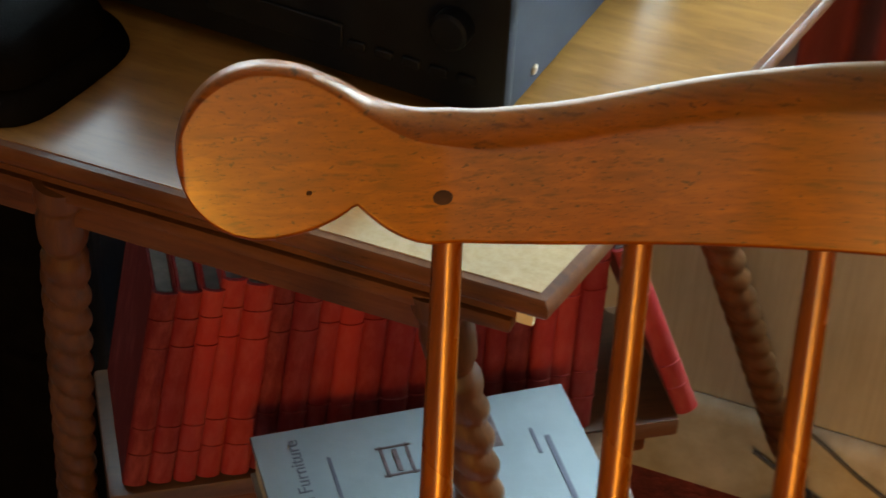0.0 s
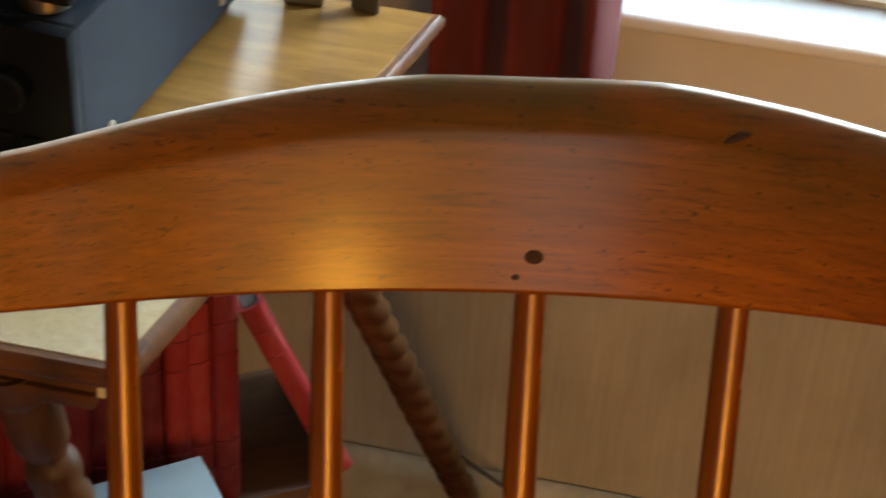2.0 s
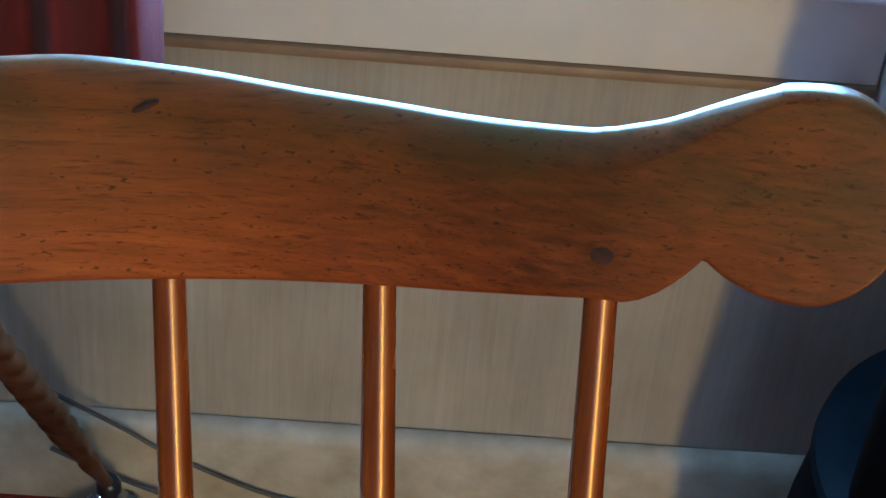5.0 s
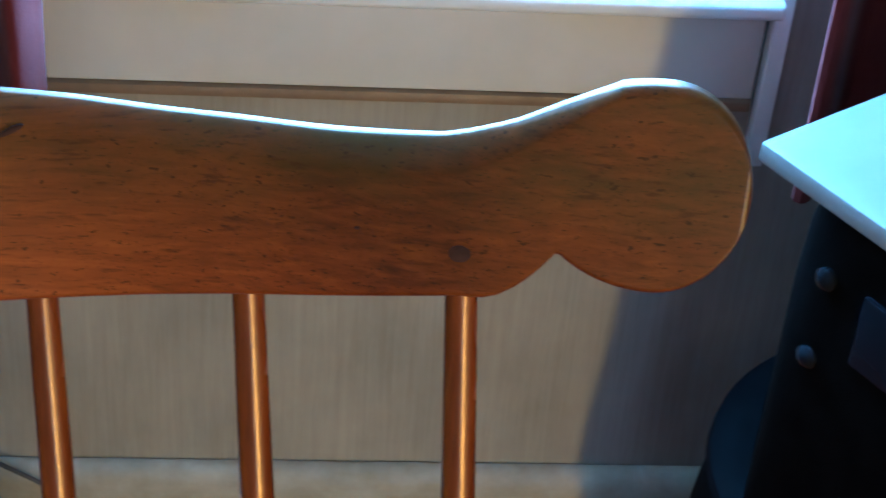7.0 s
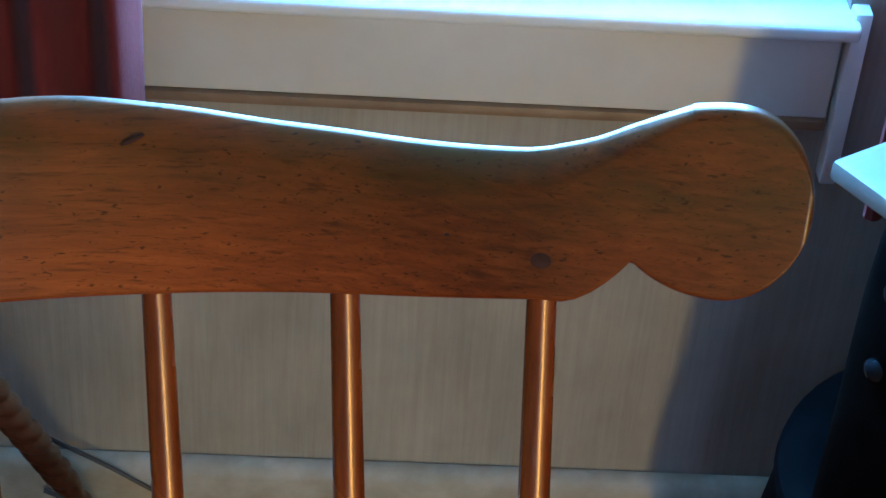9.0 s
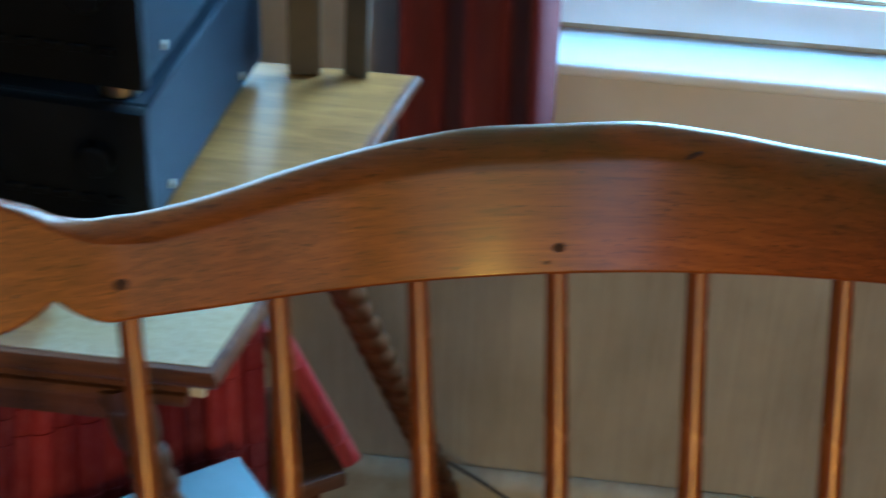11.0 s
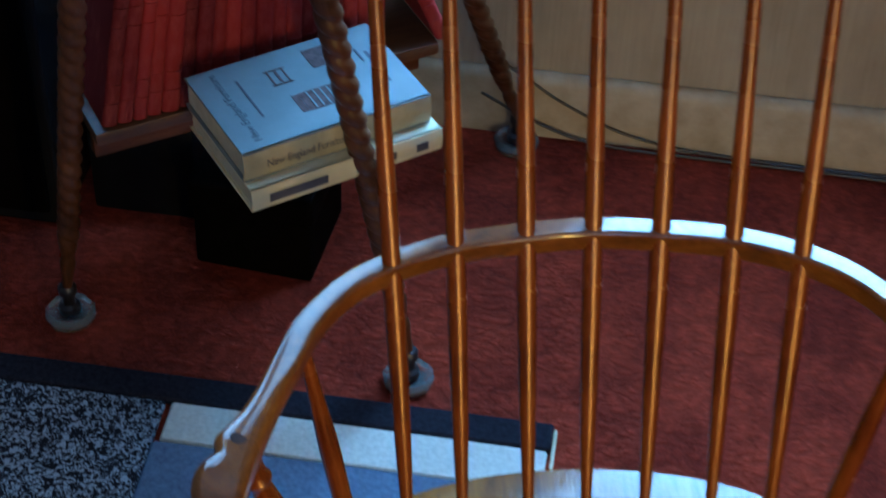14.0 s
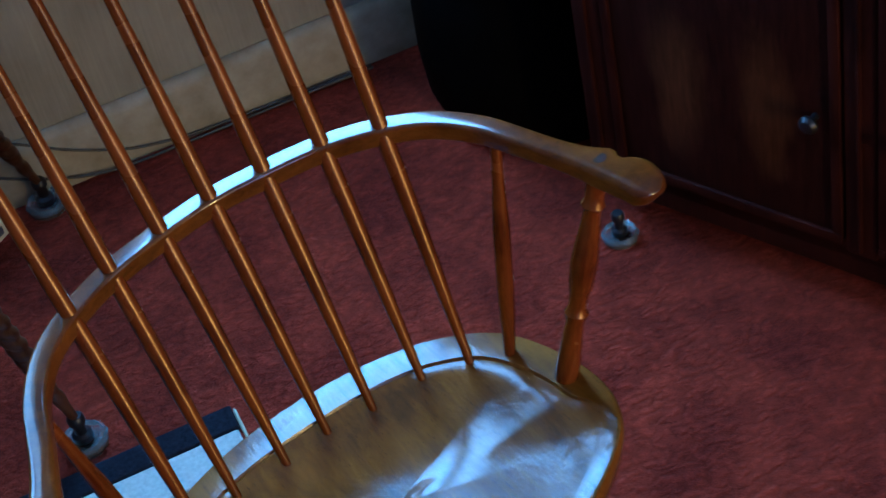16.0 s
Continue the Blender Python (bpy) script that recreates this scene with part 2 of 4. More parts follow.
M_rug_black = mottled("black_rug_wool", (0.006, 0.006, 0.010), (0.022, 0.022, 0.030), 160, 0.95, 0.6, 0.002, spec=0.1)
M_rug_white = mottled("ivory_rug_wool", (0.46, 0.46, 0.40), (0.62, 0.62, 0.55), 160, 0.95, 0.6, 0.002, spec=0.1)
M_rug_blue = mottled("grey_blue_rug_wool", (0.085, 0.11, 0.17), (0.15, 0.19, 0.27), 160, 0.95, 0.6, 0.002, spec=0.1)
M_tweed = tweed()
M_black = mottled("black_plastic", (0.003, 0.0035, 0.0045), (0.006, 0.007, 0.009), 30, 0.45, spec=0.10)
M_black_gloss = mottled("black_lacquer", (0.006, 0.007, 0.009), (0.010, 0.011, 0.013), 12, 0.25, 0, spec=0.10)
M_leather = mottled("black_leather", (0.0016, 0.0014, 0.0013), (0.0034, 0.0030, 0.0028), 50, 0.6, 0.35, 0.001, spec=0.01)
M_rim = mottled("satin_blue_grey_leather", (0.0022, 0.0022, 0.0026), (0.0042, 0.0044, 0.0050), 40, 0.6, 0.1, spec=0.02)
M_steel = mottled("grey_painted_steel", (0.010, 0.012, 0.017), (0.016, 0.019, 0.025), 20, 0.50, 0.05, spec=0.10)
M_gold = mottled("champagne_metal", (0.55, 0.44, 0.28), (0.70, 0.58, 0.40), 20, 0.28, 0, metal=1.0)
M_iron = mottled("dark_iron", (0.03, 0.03, 0.035), (0.07, 0.07, 0.075), 40, 0.35, 0, metal=0.8)
M_paper = mottled("page_paper", (0.46, 0.41, 0.25), (0.62, 0.56, 0.38), 40, 0.8)
M_paper_grey = mottled("grey_page_paper", (0.15, 0.14, 0.12), (0.26, 0.24, 0.21), 90, 0.85)
M_jacket = mottled("pale_blue_grey_jacket", (0.17, 0.20, 0.207), (0.215, 0.25, 0.258), 10, 0.5, spec=0.25)
M_cream = mottled("cream_jacket", (0.52, 0.49, 0.30), (0.66, 0.62, 0.42), 14, 0.5)
M_card = mottled("pale_blue_card", (0.50, 0.56, 0.58), (0.60, 0.66, 0.68), 10, 0.5)
M_tan = mottled("tan_paper", (0.055, 0.042, 0.022), (0.085, 0.066, 0.036), 22, 0.7)
M_khaki = mottled("faded_khaki_jacket", (0.34, 0.31, 0.18), (0.48, 0.44, 0.28), 22, 0.55)
M_ink = mottled("grey_ink", (0.045, 0.05, 0.07), (0.08, 0.085, 0.11), 30, 0.6, 0)
M_print = mottled("brown_printed_picture", (0.028, 0.014, 0.014), (0.13, 0.085, 0.080), 90, 0.6, 0)
M_cable = mottled("dark_cable_rubber", (0.02, 0.018, 0.016), (0.05, 0.045, 0.04), 30, 0.5)


def red_cloth():
    m, t, b = shader("red_book_cloth", 0.7, spec=0.2)
    info = t.nodes.new("ShaderNodeObjectInfo")
    n = noise_tex(t, mapping(t, (1, 1, 0.35)), 55, 6, 0.68)
    base = ramp(t, info.outputs["Random"], (0.0, (0.10, 0.007, 0.008)), (0.5, (0.19, 0.011, 0.012)), (1.0, (0.27, 0.020, 0.018)))
    col = blend(t, ramp(t, n, (0.48, (0, 0, 0)), (0.70, (0.5, 0.5, 0.5))), base, (0.30, 0.075, 0.060))
    t.links.new(col, b.inputs["Base Color"])
    bump(t, b, noise_tex(t, mapping(t, (1, 1, 1)), 500, 2), 0.2, 0.0005)
    return m


M_red = red_cloth()


def velvet(name, a, b_):
    m, t, b = shader(name, 0.85, spec=0.2)
    b.inputs["Sheen Weight"].default_value = 0.08
    n = noise_tex(t, mapping(t, (1, 1, 0.3)), 18, 6, 0.6)
    t.links.new(ramp(t, n, (0.3, a), (0.7, b_)), b.inputs["Base Color"])
    bump(t, b, noise_tex(t, mapping(t, (1, 1, 1)), 300, 2), 0.3, 0.001)
    return m


M_curtain = velvet("brick_red_curtain_cloth", (0.090, 0.012, 0.010), (0.155, 0.024, 0.019))


def flame_veneer():
    """Dark door veneer with two mirrored, paler flame figures."""
    m, t, b = shader("flame_mahogany_veneer", 0.42, coat=0.0, coat_rough=0.15, spec=0.12)

    def calc(op, x, y=None, z=None):
        n = t.nodes.new("ShaderNodeMath")
        n.operation = op
        for i, v in enumerate((x, y, z)):
            if isinstance(v, bpy.types.NodeSocket):
                t.links.new(v, n.inputs[i])
            elif v is not None:
                n.inputs[i].default_value = v
        return n.outputs[0]
    sep = t.nodes.new("ShaderNodeSeparateXYZ")
    t.links.new(mapping(t, (1, 1, 1)), sep.inputs[0])
    warp = noise_tex(t, mapping(t, (1, 1, 0.6)), 16, 5, 0.6)
    x = calc("MULTIPLY_ADD", calc("SUBTRACT", calc("ABSOLUTE", sep.outputs[0]), 0.066), 21.0, calc("MULTIPLY_ADD", warp, 1.6, -0.8))
    z = calc("MULTIPLY_ADD", calc("ADD", sep.outputs[2], 0.130), 7.2, calc("MULTIPLY_ADD", warp, -1.2, 0.6))
    d = calc("SQRT", calc("ADD", calc("MULTIPLY", x, x), calc("MULTIPLY", z, z)))
    grain = noise_tex(t, mapping(t, (20, 20, 2)), 8, 6, 0.6, 0.8)
    col = ramp(t, grain, (0.3, (0.008, 0.002, 0.0015)), (0.7, (0.030, 0.008, 0.005)))
    figure = ramp(t, grain, (0.3, (0.045, 0.016, 0.006)), (0.7, (0.095, 0.036, 0.013)))
    col = blend(t, ramp(t, d, (0.35, (0.85, 0.85, 0.85)), (1.35, (0, 0, 0))), col, figure)
    t.links.new(col, b.inputs["Base Color"])
    return m


M_flame = flame_veneer()
M_mahogany = wood("dark_mahogany", (0.008, 0.002, 0.0015), (0.026, 0.006, 0.004), (0.05, 0.011, 0.006), along=(8, 8, 1), rough=0.45, coat=0.0, spec=0.10)


def glass_mat(name, weight, rough):
    m, t, b = shader(name, rough)
    b.inputs["Transmission Weight"].default_value = weight
    b.inputs["IOR"].default_value = 1.5
    b.inputs["Base Color"].default_value = (0.92, 0.97, 0.98, 1)
    return m


M_glass = glass_mat("window_glass", 1.0, 0.02)
M_cup = glass_mat("pressed_glass", 0.90, 0.06)


def glow(name, colour, power):
    m = bpy.data.materials.new(name)
    m.use_nodes = True
    t = m.node_tree
    b = t.nodes["Principled BSDF"]
    b.inputs["Base Color"].default_value = (*colour, 1)
    b.inputs["Emission Color"].default_value = (*colour, 1)
    b.inputs["Emission Strength"].default_value = power
    return m


M_outside = glow("bright_overcast_outside", (0.80, 0.90, 1.0), 2.6)


# ---- mesh tools ----
def finish(name, bm, material, smooth=True):
    bmesh.ops.recalc_face_normals(bm, faces=bm.faces)
    me = bpy.data.meshes.new(name)
    bm.to_mesh(me)
    bm.free()
    me.materials.append(material)
    if smooth:
        me.shade_smooth()
        me.set_sharp_from_angle(angle=radians(38))
    return me


def part(name, bm, material, parent=None, label="", m=None, smooth=True):
    """Links a bmesh as one mesh object, under a thing or a part."""
    ob = new(name, finish(name, bm, material, smooth))
    if parent is not None:
        ob.parent = parent
    if m is not None:
        ob.matrix_local = m
    if label:
        ob["label"] = label
    return ob


def thing(name, m, label, category, group="", kind=""):
    ob = new(name)
    ob.empty_display_size = 0.05
    ob.matrix_world = m
    return tagged(ob, label, category, group, kind)


def single(name, bm, material, label, category, m=None, group="", kind="", smooth=True):
    ob = part(name, bm, material, None, "", m, smooth)
    return tagged(ob, label, category, group, kind)


def box(sx, sy, sz, at=(0, 0, 0), bev=0.003, seg=2, bm=None, m=None):
    """A box whose base centre is at the given place."""
    bm = bm or bmesh.new()
    made = bmesh.ops.create_cube(bm, size=1)["verts"]
    bmesh.ops.scale(bm, vec=(sx, sy, sz), verts=made)
    bmesh.ops.translate(bm, vec=(at[0], at[1], at[2] + sz / 2), verts=made)
    if bev:
        edges = list({e for v in made for e in v.link_edges})
        out = bmesh.ops.bevel(bm, geom=edges, offset=bev, segments=seg, affect="EDGES", profile=0.6)
        made = list({v for v in made if v.is_valid} | set(out["verts"]))
    if m is not None:
        bmesh.ops.transform(bm, matrix=m, verts=made)
    return bm


def lathe(profile, seg=20, bm=None, m=None, wobble=None):
    """Turns (radius, height) pairs round z, closed at both ends."""
    bm = bm or bmesh.new()
    rings = []
    for r, z in profile:
        ring = []
        for k in range(seg):
            a = 2 * math.pi * k / seg
            rr = r if wobble is None else r + wobble(a, z)
            v = Vector((rr * math.cos(a), rr * math.sin(a), z))
            ring.append(bm.verts.new(m @ v if m else v))
        rings.append(ring)
    for a, b in zip(rings, rings[1:]):
        for k in range(seg):
            bm.faces.new((a[k], a[(k + 1) % seg], b[(k + 1) % seg], b[k]))
    bm.faces.new(rings[0][::-1])
    bm.faces.new(rings[-1])
    return bm


def between(a, b):
    """A matrix whose z axis runs from a to b, with its origin in a."""
    a, b = Vector(a), Vector(b)
    return Matrix.Translation(a) @ (b - a).to_track_quat("Z", "Y").to_matrix().to_4x4()


def loft(rings, bm=None, closed_ends=True):
    bm = bm or bmesh.new()
    vs = [[bm.verts.new(p) for p in ring] for ring in rings]
    n = len(vs[0])
    for a, b in zip(vs, vs[1:]):
        for k in range(n):
            bm.faces.new((a[k], a[(k + 1) % n], b[(k + 1) % n], b[k]))
    if closed_ends:
        bm.faces.new(vs[0][::-1])
        bm.faces.new(vs[-1])
    return bm


def smooth_path(pts, n):
    """Catmull-Rom through the given points, n steps in all."""
    P = [Vector(p) for p in pts]
    P = [2 * P[0] - P[1]] + P + [2 * P[-1] - P[-2]]
    out = []
    m = len(P) - 3
    for i in range(n + 1):
        f = i / n * m
        k = min(int(f), m - 1)
        t = f - k
        a, b, c, d = P[k:k + 4]
        out.append(0.5 * ((2 * b) + (c - a) * t + (2 * a - 5 * b + 4 * c - d) * t * t + (3 * b - a - 3 * c + d) * t ** 3))
    return out


def tube(pts, r, n=40, seg=8):
    path = smooth_path(pts, n)
    rings = []
    for i, p in enumerate(path):
        d = (path[min(i + 1, n)] - path[max(i - 1, 0)]).normalized()
        q = d.to_track_quat("Z", "Y").to_matrix()
        rings.append([p + q @ Vector((r * math.cos(2 * math.pi * k / seg), r * math.sin(2 * math.pi * k / seg), 0)) for k in range(seg)])
    return loft(rings)


def interp(x, pts):
    """Smooth (cosine-free, monotone cubic) look-up in (x, value) pairs."""
    xs, ys = [p[0] for p in pts], [p[1] for p in pts]
    if x <= xs[0]:
        return ys[0]
    if x >= xs[-1]:
        return ys[-1]
    d = [(ys[i + 1] - ys[i]) / (xs[i + 1] - xs[i]) for i in range(len(xs) - 1)]
    g = [d[0]] + [0 if d[i] * d[i + 1] <= 0 else 2 * d[i] * d[i + 1] / (d[i] + d[i + 1]) for i in range(len(d) - 1)] + [d[-1]]
    k = max(i for i in range(len(d)) if xs[i] <= x)
    h = xs[k + 1] - xs[k]
    t = (x - xs[k]) / h
    return ys[k] * (1 + 2 * t) * (1 - t) ** 2 + g[k] * h * t * (1 - t) ** 2 + ys[k + 1] * t * t * (3 - 2 * t) + g[k + 1] * h * t * t * (t - 1)


def section(lo, hi, half, rt, rb, steps=4):
    """A rounded rectangle as (across, up) pairs; rt and rb are the corner radii above and below."""
    h = hi - lo
    rt, rb = min(rt, h * 0.45, half * 0.95), min(rb, h * 0.45, half * 0.95)
    out = []
    for cx, cy, r, a0 in ((half - rt, hi - rt, rt, 0), (-half + rt, hi - rt, rt, 90), (-half + rb, lo + rb, rb, 180), (half - rb, lo + rb, rb, 270)):
        for k in range(steps + 1):
            a = radians(a0 + 90 * k / steps)
            out.append((cx + r * math.cos(a), cy + r * math.sin(a)))
    return out


# ---- room ----
X0, X1, Y0 = -1.9, 1.75, -2.6
single("floor", box(X1 - X0, WALL - Y0, 0.1, ((X0 + X1) / 2, (WALL + Y0) / 2, -0.1), 0), M_carpet, "worn brick-red wool carpet covering the whole floor", "carpet", kind="structure")
single("ceiling", box(X1 - X0 + 0.4, WALL - Y0 + 0.4, 0.1, ((X0 + X1) / 2, (WALL + Y0) / 2, 2.45), 0), M_ceiling, "plain pale plaster ceiling", "ceiling", kind="structure")
WX0, WX1, WZ0, WZ1 = -0.09, 0.525, 0.640, 1.85
LX0, LX1, LZ0, LZ1 = -1.32, -0.24, 0.80, 2.28
bm = bmesh.new()
for ax0, ax1, az0, az1 in ((X0, LX0, 0, 2.45), (LX0, LX1, 0, LZ0), (LX0, LX1, LZ1, 2.45), (LX1, WX0, 0, 2.45), (WX1, X1, 0, 2.45), (WX0, WX1, WZ1, 2.45), (WX0, WX1, 0, WZ0 - 0.015)):
    box(ax1 - ax0, 0.14, az1 - az0, ((ax0 + ax1) / 2, WALL + 0.07, az0), 0, bm=bm)
single("wall_north", bm, M_wall, "beige wall paper with a woody vertical grain below the window", "wall", kind="structure", smooth=False)
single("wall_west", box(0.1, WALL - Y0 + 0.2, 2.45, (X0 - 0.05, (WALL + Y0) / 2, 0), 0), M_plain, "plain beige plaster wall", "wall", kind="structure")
bm = bmesh.new()
for ax0, ax1, az0, az1 in ((X0, 0.44, 0, 2.45), (0.44, 0.75, 0, 0.68), (0.44, 0.75, 1.92, 2.45), (0.75, 0.78, 0, 2.45), (0.78, 1.66, 0, 0.08), (0.78, 1.66, 1.98, 2.45), (1.66, X1, 0, 2.45)):
    box(ax1 - ax0, 0.1, az1 - az0, ((ax0 + ax1) / 2, Y0 - 0.05, az0), 0, bm=bm)
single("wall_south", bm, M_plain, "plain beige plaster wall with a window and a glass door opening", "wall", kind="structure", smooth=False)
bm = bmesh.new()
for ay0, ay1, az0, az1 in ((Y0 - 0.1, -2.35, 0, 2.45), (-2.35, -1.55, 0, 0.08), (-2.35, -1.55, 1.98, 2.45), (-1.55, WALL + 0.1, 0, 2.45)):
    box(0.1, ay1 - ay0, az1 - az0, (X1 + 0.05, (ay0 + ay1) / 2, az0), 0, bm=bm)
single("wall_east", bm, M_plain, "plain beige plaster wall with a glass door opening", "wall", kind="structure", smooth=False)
bm = bmesh.new()
prof = [(-0.002, 0.0), (0.016, 0.0), (0.016, 0.092), (0.011, 0.103), (0.004, 0.108), (-0.002, 0.108)]
loft([[(x, WALL - 0.004 - d, z) for d, z in prof] for x in (X0, X1)], bm)
single("baseboard", bm, M_base, "scuffed cream-painted wooden baseboard", "baseboard", kind="structure")

# window with sill, and the cream panel below it
WC, WW = (WX0 + WX1) / 2, WX1 - WX0
win = thing("window_1", Matrix.Translation((WC, WALL, WZ0)), "white-painted wooden window above a thin sill", "window", kind="structure")
part("window_sill", box(WW + 0.012, 0.130, 0.0148, (0, 0.034, -0.0148), 0.005, 3), M_white, win, "glossy white window sill")
part("window_frame", box(WW, 0.050, 0.008, (0, 0.062, 0.0002), 0.001), M_base, win, "shadowed joint on the sill")
part("window_frame", box(WW, 0.060, 0.041, (0, 0.060, 0.0084), 0.004), M_white, win, "lower window rail")
part("window_frame", box(WW, 0.046, 0.0045, (0, 0.062, 0.0496), 0.001), M_base, win, "dark joint under the glass")
for sx in (-1, 1):
    part("window_frame", box(0.05, 0.05, WZ1 - WZ0 - 0.055, (sx * (WW - 0.05) / 2, 0.065, 0.0543), 0.005), M_white, win)
part("window_frame", box(WW - 0.102, 0.05, 0.05, (0, 0.065, WZ1 - WZ0 - 0.052), 0.005), M_white, win)
pane = part("pane", box(WW - 0.102, 0.004, WZ1 - WZ0 - 0.115, (0, 0.072, 0.062), 0), M_glass, win)
pane.visible_shadow = False
LW, LH = LX1 - LX0, LZ1 - LZ0
win = thing("window_2", Matrix.Translation(((LX0 + LX1) / 2, WALL, LZ0)), "white-painted window of two lights above the hi-fi", "window", kind="structure")
part("window_sill", box(LW - 0.002, 0.16, 0.018, (0, 0.05, 0.0002), 0.005, 3), M_white, win, "glossy white window sill")
for x in (-(LW - 0.042) / 2, 0.07, (LW - 0.042) / 2):
    part("window_frame", box(0.04, 0.05, LH - 0.021, (x, 0.065, 0.0186), 0.005), M_white, win)
for x0, x1 in ((-LW / 2 + 0.042, 0.049), (0.091, LW / 2 - 0.042)):
    for z in (0.0188, LH - 0.048):
        part("window_frame", box(x1 - x0, 0.046, 0.045, ((x0 + x1) / 2, 0.065, z), 0.005), M_white, win)
    pane = part("pane", box(x1 - x0, 0.004, LH - 0.115, ((x0 + x1) / 2, 0.072, 0.065), 0), M_glass, win)
    pane.visible_shadow = False
panel = thing("window_apron", Matrix.Translation((WC, WALL, 0.536)), "smooth cream-painted panel below the window sill", "panel", kind="structure")
part("panel", box(WW - 0.002, 0.008, 0.0875, (-0.001, -0.003, 0.001), 0.002), M_apron, panel)
part("moulding", box(WW - 0.002, 0.014, 0.010, (-0.001, -0.005, -0.0095), 0.003), M_edge_trim, panel, "thin brown moulding")
part("trim", box(0.015, 0.020, 0.170, (WW / 2 + 0.0085, -0.008, -0.060), 0.003), M_white, panel, "white upright trim")
single("backdrop", box(4.4, 0.02, 2.6, (-0.10, WALL + 0.9, 0.2), 0), M_outside, "bright overcast daylight outside the window", "backdrop", kind="structure")


def curtain(x0, x1, y, z0, z1, folds, depth, label):
    n = 90
    rings = []
    for k in range(13):
        z = z0 + (z1 - z0) * k / 12
        f = 1 - 0.05 * math.sin(k / 12 * math.pi)
        pts, back = [], []
        for i in range(n + 1):
            s = i / n
            x = x0 + (x1 - x0) * s
            yy = y - depth * f * (0.5 + 0.5 * math.sin(s * folds * 2 * math.pi + 0.4 * math.sin(k * 0.5) + 1.0)) + 0.006 * math.sin(17 * s + k)
            pts.append((x, yy, z))
            back.append((x, yy + 0.006, z))
        rings.append(pts + back[::-1])
    return single("curtain", loft(rings), M_curtain, label, "curtain", group="curtains at the window")


curtain(-0.192, -0.050, WALL - 0.045, 0.500, 1.95, 2.4, 0.050, "brick-red velvet curtain hanging beside the bright window")
curtain(0.546, 1.00, WALL - 0.035, 0.50, 1.95, 5.0, 0.07, "dark red velvet curtain drawn back in shadow")

# ---- the armchair ----
CH = pose(0, 0, 0, 0, 0, CHAIR_TURN)
chair = thing("windsor_armchair", CH, "honey-brown comb-back wooden armchair with turned spindles and a polished saddle seat", "armchair")
SEAT, ARM = 0.4085, 0.666
TOPS = [(0.0, 0.0), (0.0653, -0.0050), (0.129, -0.0215), (0.1925, -0.0455)]
BOW = [(0.0, -0.1210), (0.0587, -0.1260), (0.1205, -0.1370), (0.1761, -0.1600)]
# the comb and the arm bow lean a little to one side
TIP_CREST = Matrix(((1, 0, 0, -0.0025), (0, 1, 0, 0.0055), (0.019, 0, 1, 0), (0, 0, 0, 1)))
TIP_BOW = Matrix(((1, 0, 0, 0.0015), (0, 1, 0, 0), (0.016, 0, 1, -0.001), (0, 0, 0, 1)))
LEAN, HALF = radians(20), 0.0066


def crest_line(u):
    """Plan of the crest: shallow arc that straightens towards the ears."""
    a, k, c = abs(u), 0.150, 2.46
    slope = c * min(a, k)
    run = math.sqrt(1 + slope ** 2)
    x = min(a, k) - c ** 2 * min(a, k) ** 3 / 6 + max(a - k, 0) / run
    y = -c / 2 * min(a, k) ** 2 - max(a - k, 0) * slope / run
    s = 1 if u >= 0 else -1
    t = math.atan(slope)
    return Vector((s * x, y, 0)), Vector((s * math.sin(t), math.cos(t), 0)), -s * t


def crest_base(u):
    return 0.974 + 0.0148 * min(abs(u) / 0.198, 1) ** 2


# top line, ear centre, ear half sizes, notch: the hand-cut ends differ a little
CREST_LEFT = dict(top=[(0, 0.0650), (0.030, 0.0650), (0.0624, 0.0622), (0.096, 0.0572), (0.111, 0.0546), (0.142, 0.0486), (0.157, 0.0461), (0.1766, 0.0437), (0.190, 0.0425), (0.2055, 0.0430), (0.215, 0.0450), (0.2243, 0.0487), (0.2335, 0.0542), (0.2425, 0.0583)],
                  ec=0.2605, ez=0.0343, rz=0.0280, left=0.0410, up=0.0360, right=0.0280, n=0.2300, nz=0.0150)
CREST_RIGHT = dict(top=[(0, 0.0650), (0.030, 0.0654), (0.0677, 0.0614), (0.105, 0.0555), (0.124, 0.0533), (0.148, 0.0506), (0.172, 0.0488), (0.190, 0.0480), (0.2066, 0.0516), (0.2237, 0.0592), (0.2325, 0.0632), (0.2405, 0.0666)],
                   ec=0.2560, ez=0.0378, rz=0.0308, left=0.0400, up=0.0470, right=0.0280, n=0.2268, nz=0.0158)
# height and depth of the rolled upper edge, and how straight its fall is, from the middle to the ears
ROLL = [(0, 0.020), (0.10, 0.018), (0.16, 0.0145), (0.195, 0.0115), (0.2165, 0.0080), (0.2238, 0.0064), (0.2346, 0.0046), (0.245, 0.0036), (0.30, 0.0034)]
DEEP = [(0, 0.0086), (0.18, 0.0082), (0.22, 0.0064), (0.245, 0.0042), (0.30, 0.0040)]
FALL = [(0, 1.0), (0.15, 1.0), (0.20, 1.3), (0.225, 1.35), (0.25, 1.0), (0.30, 1.0)]


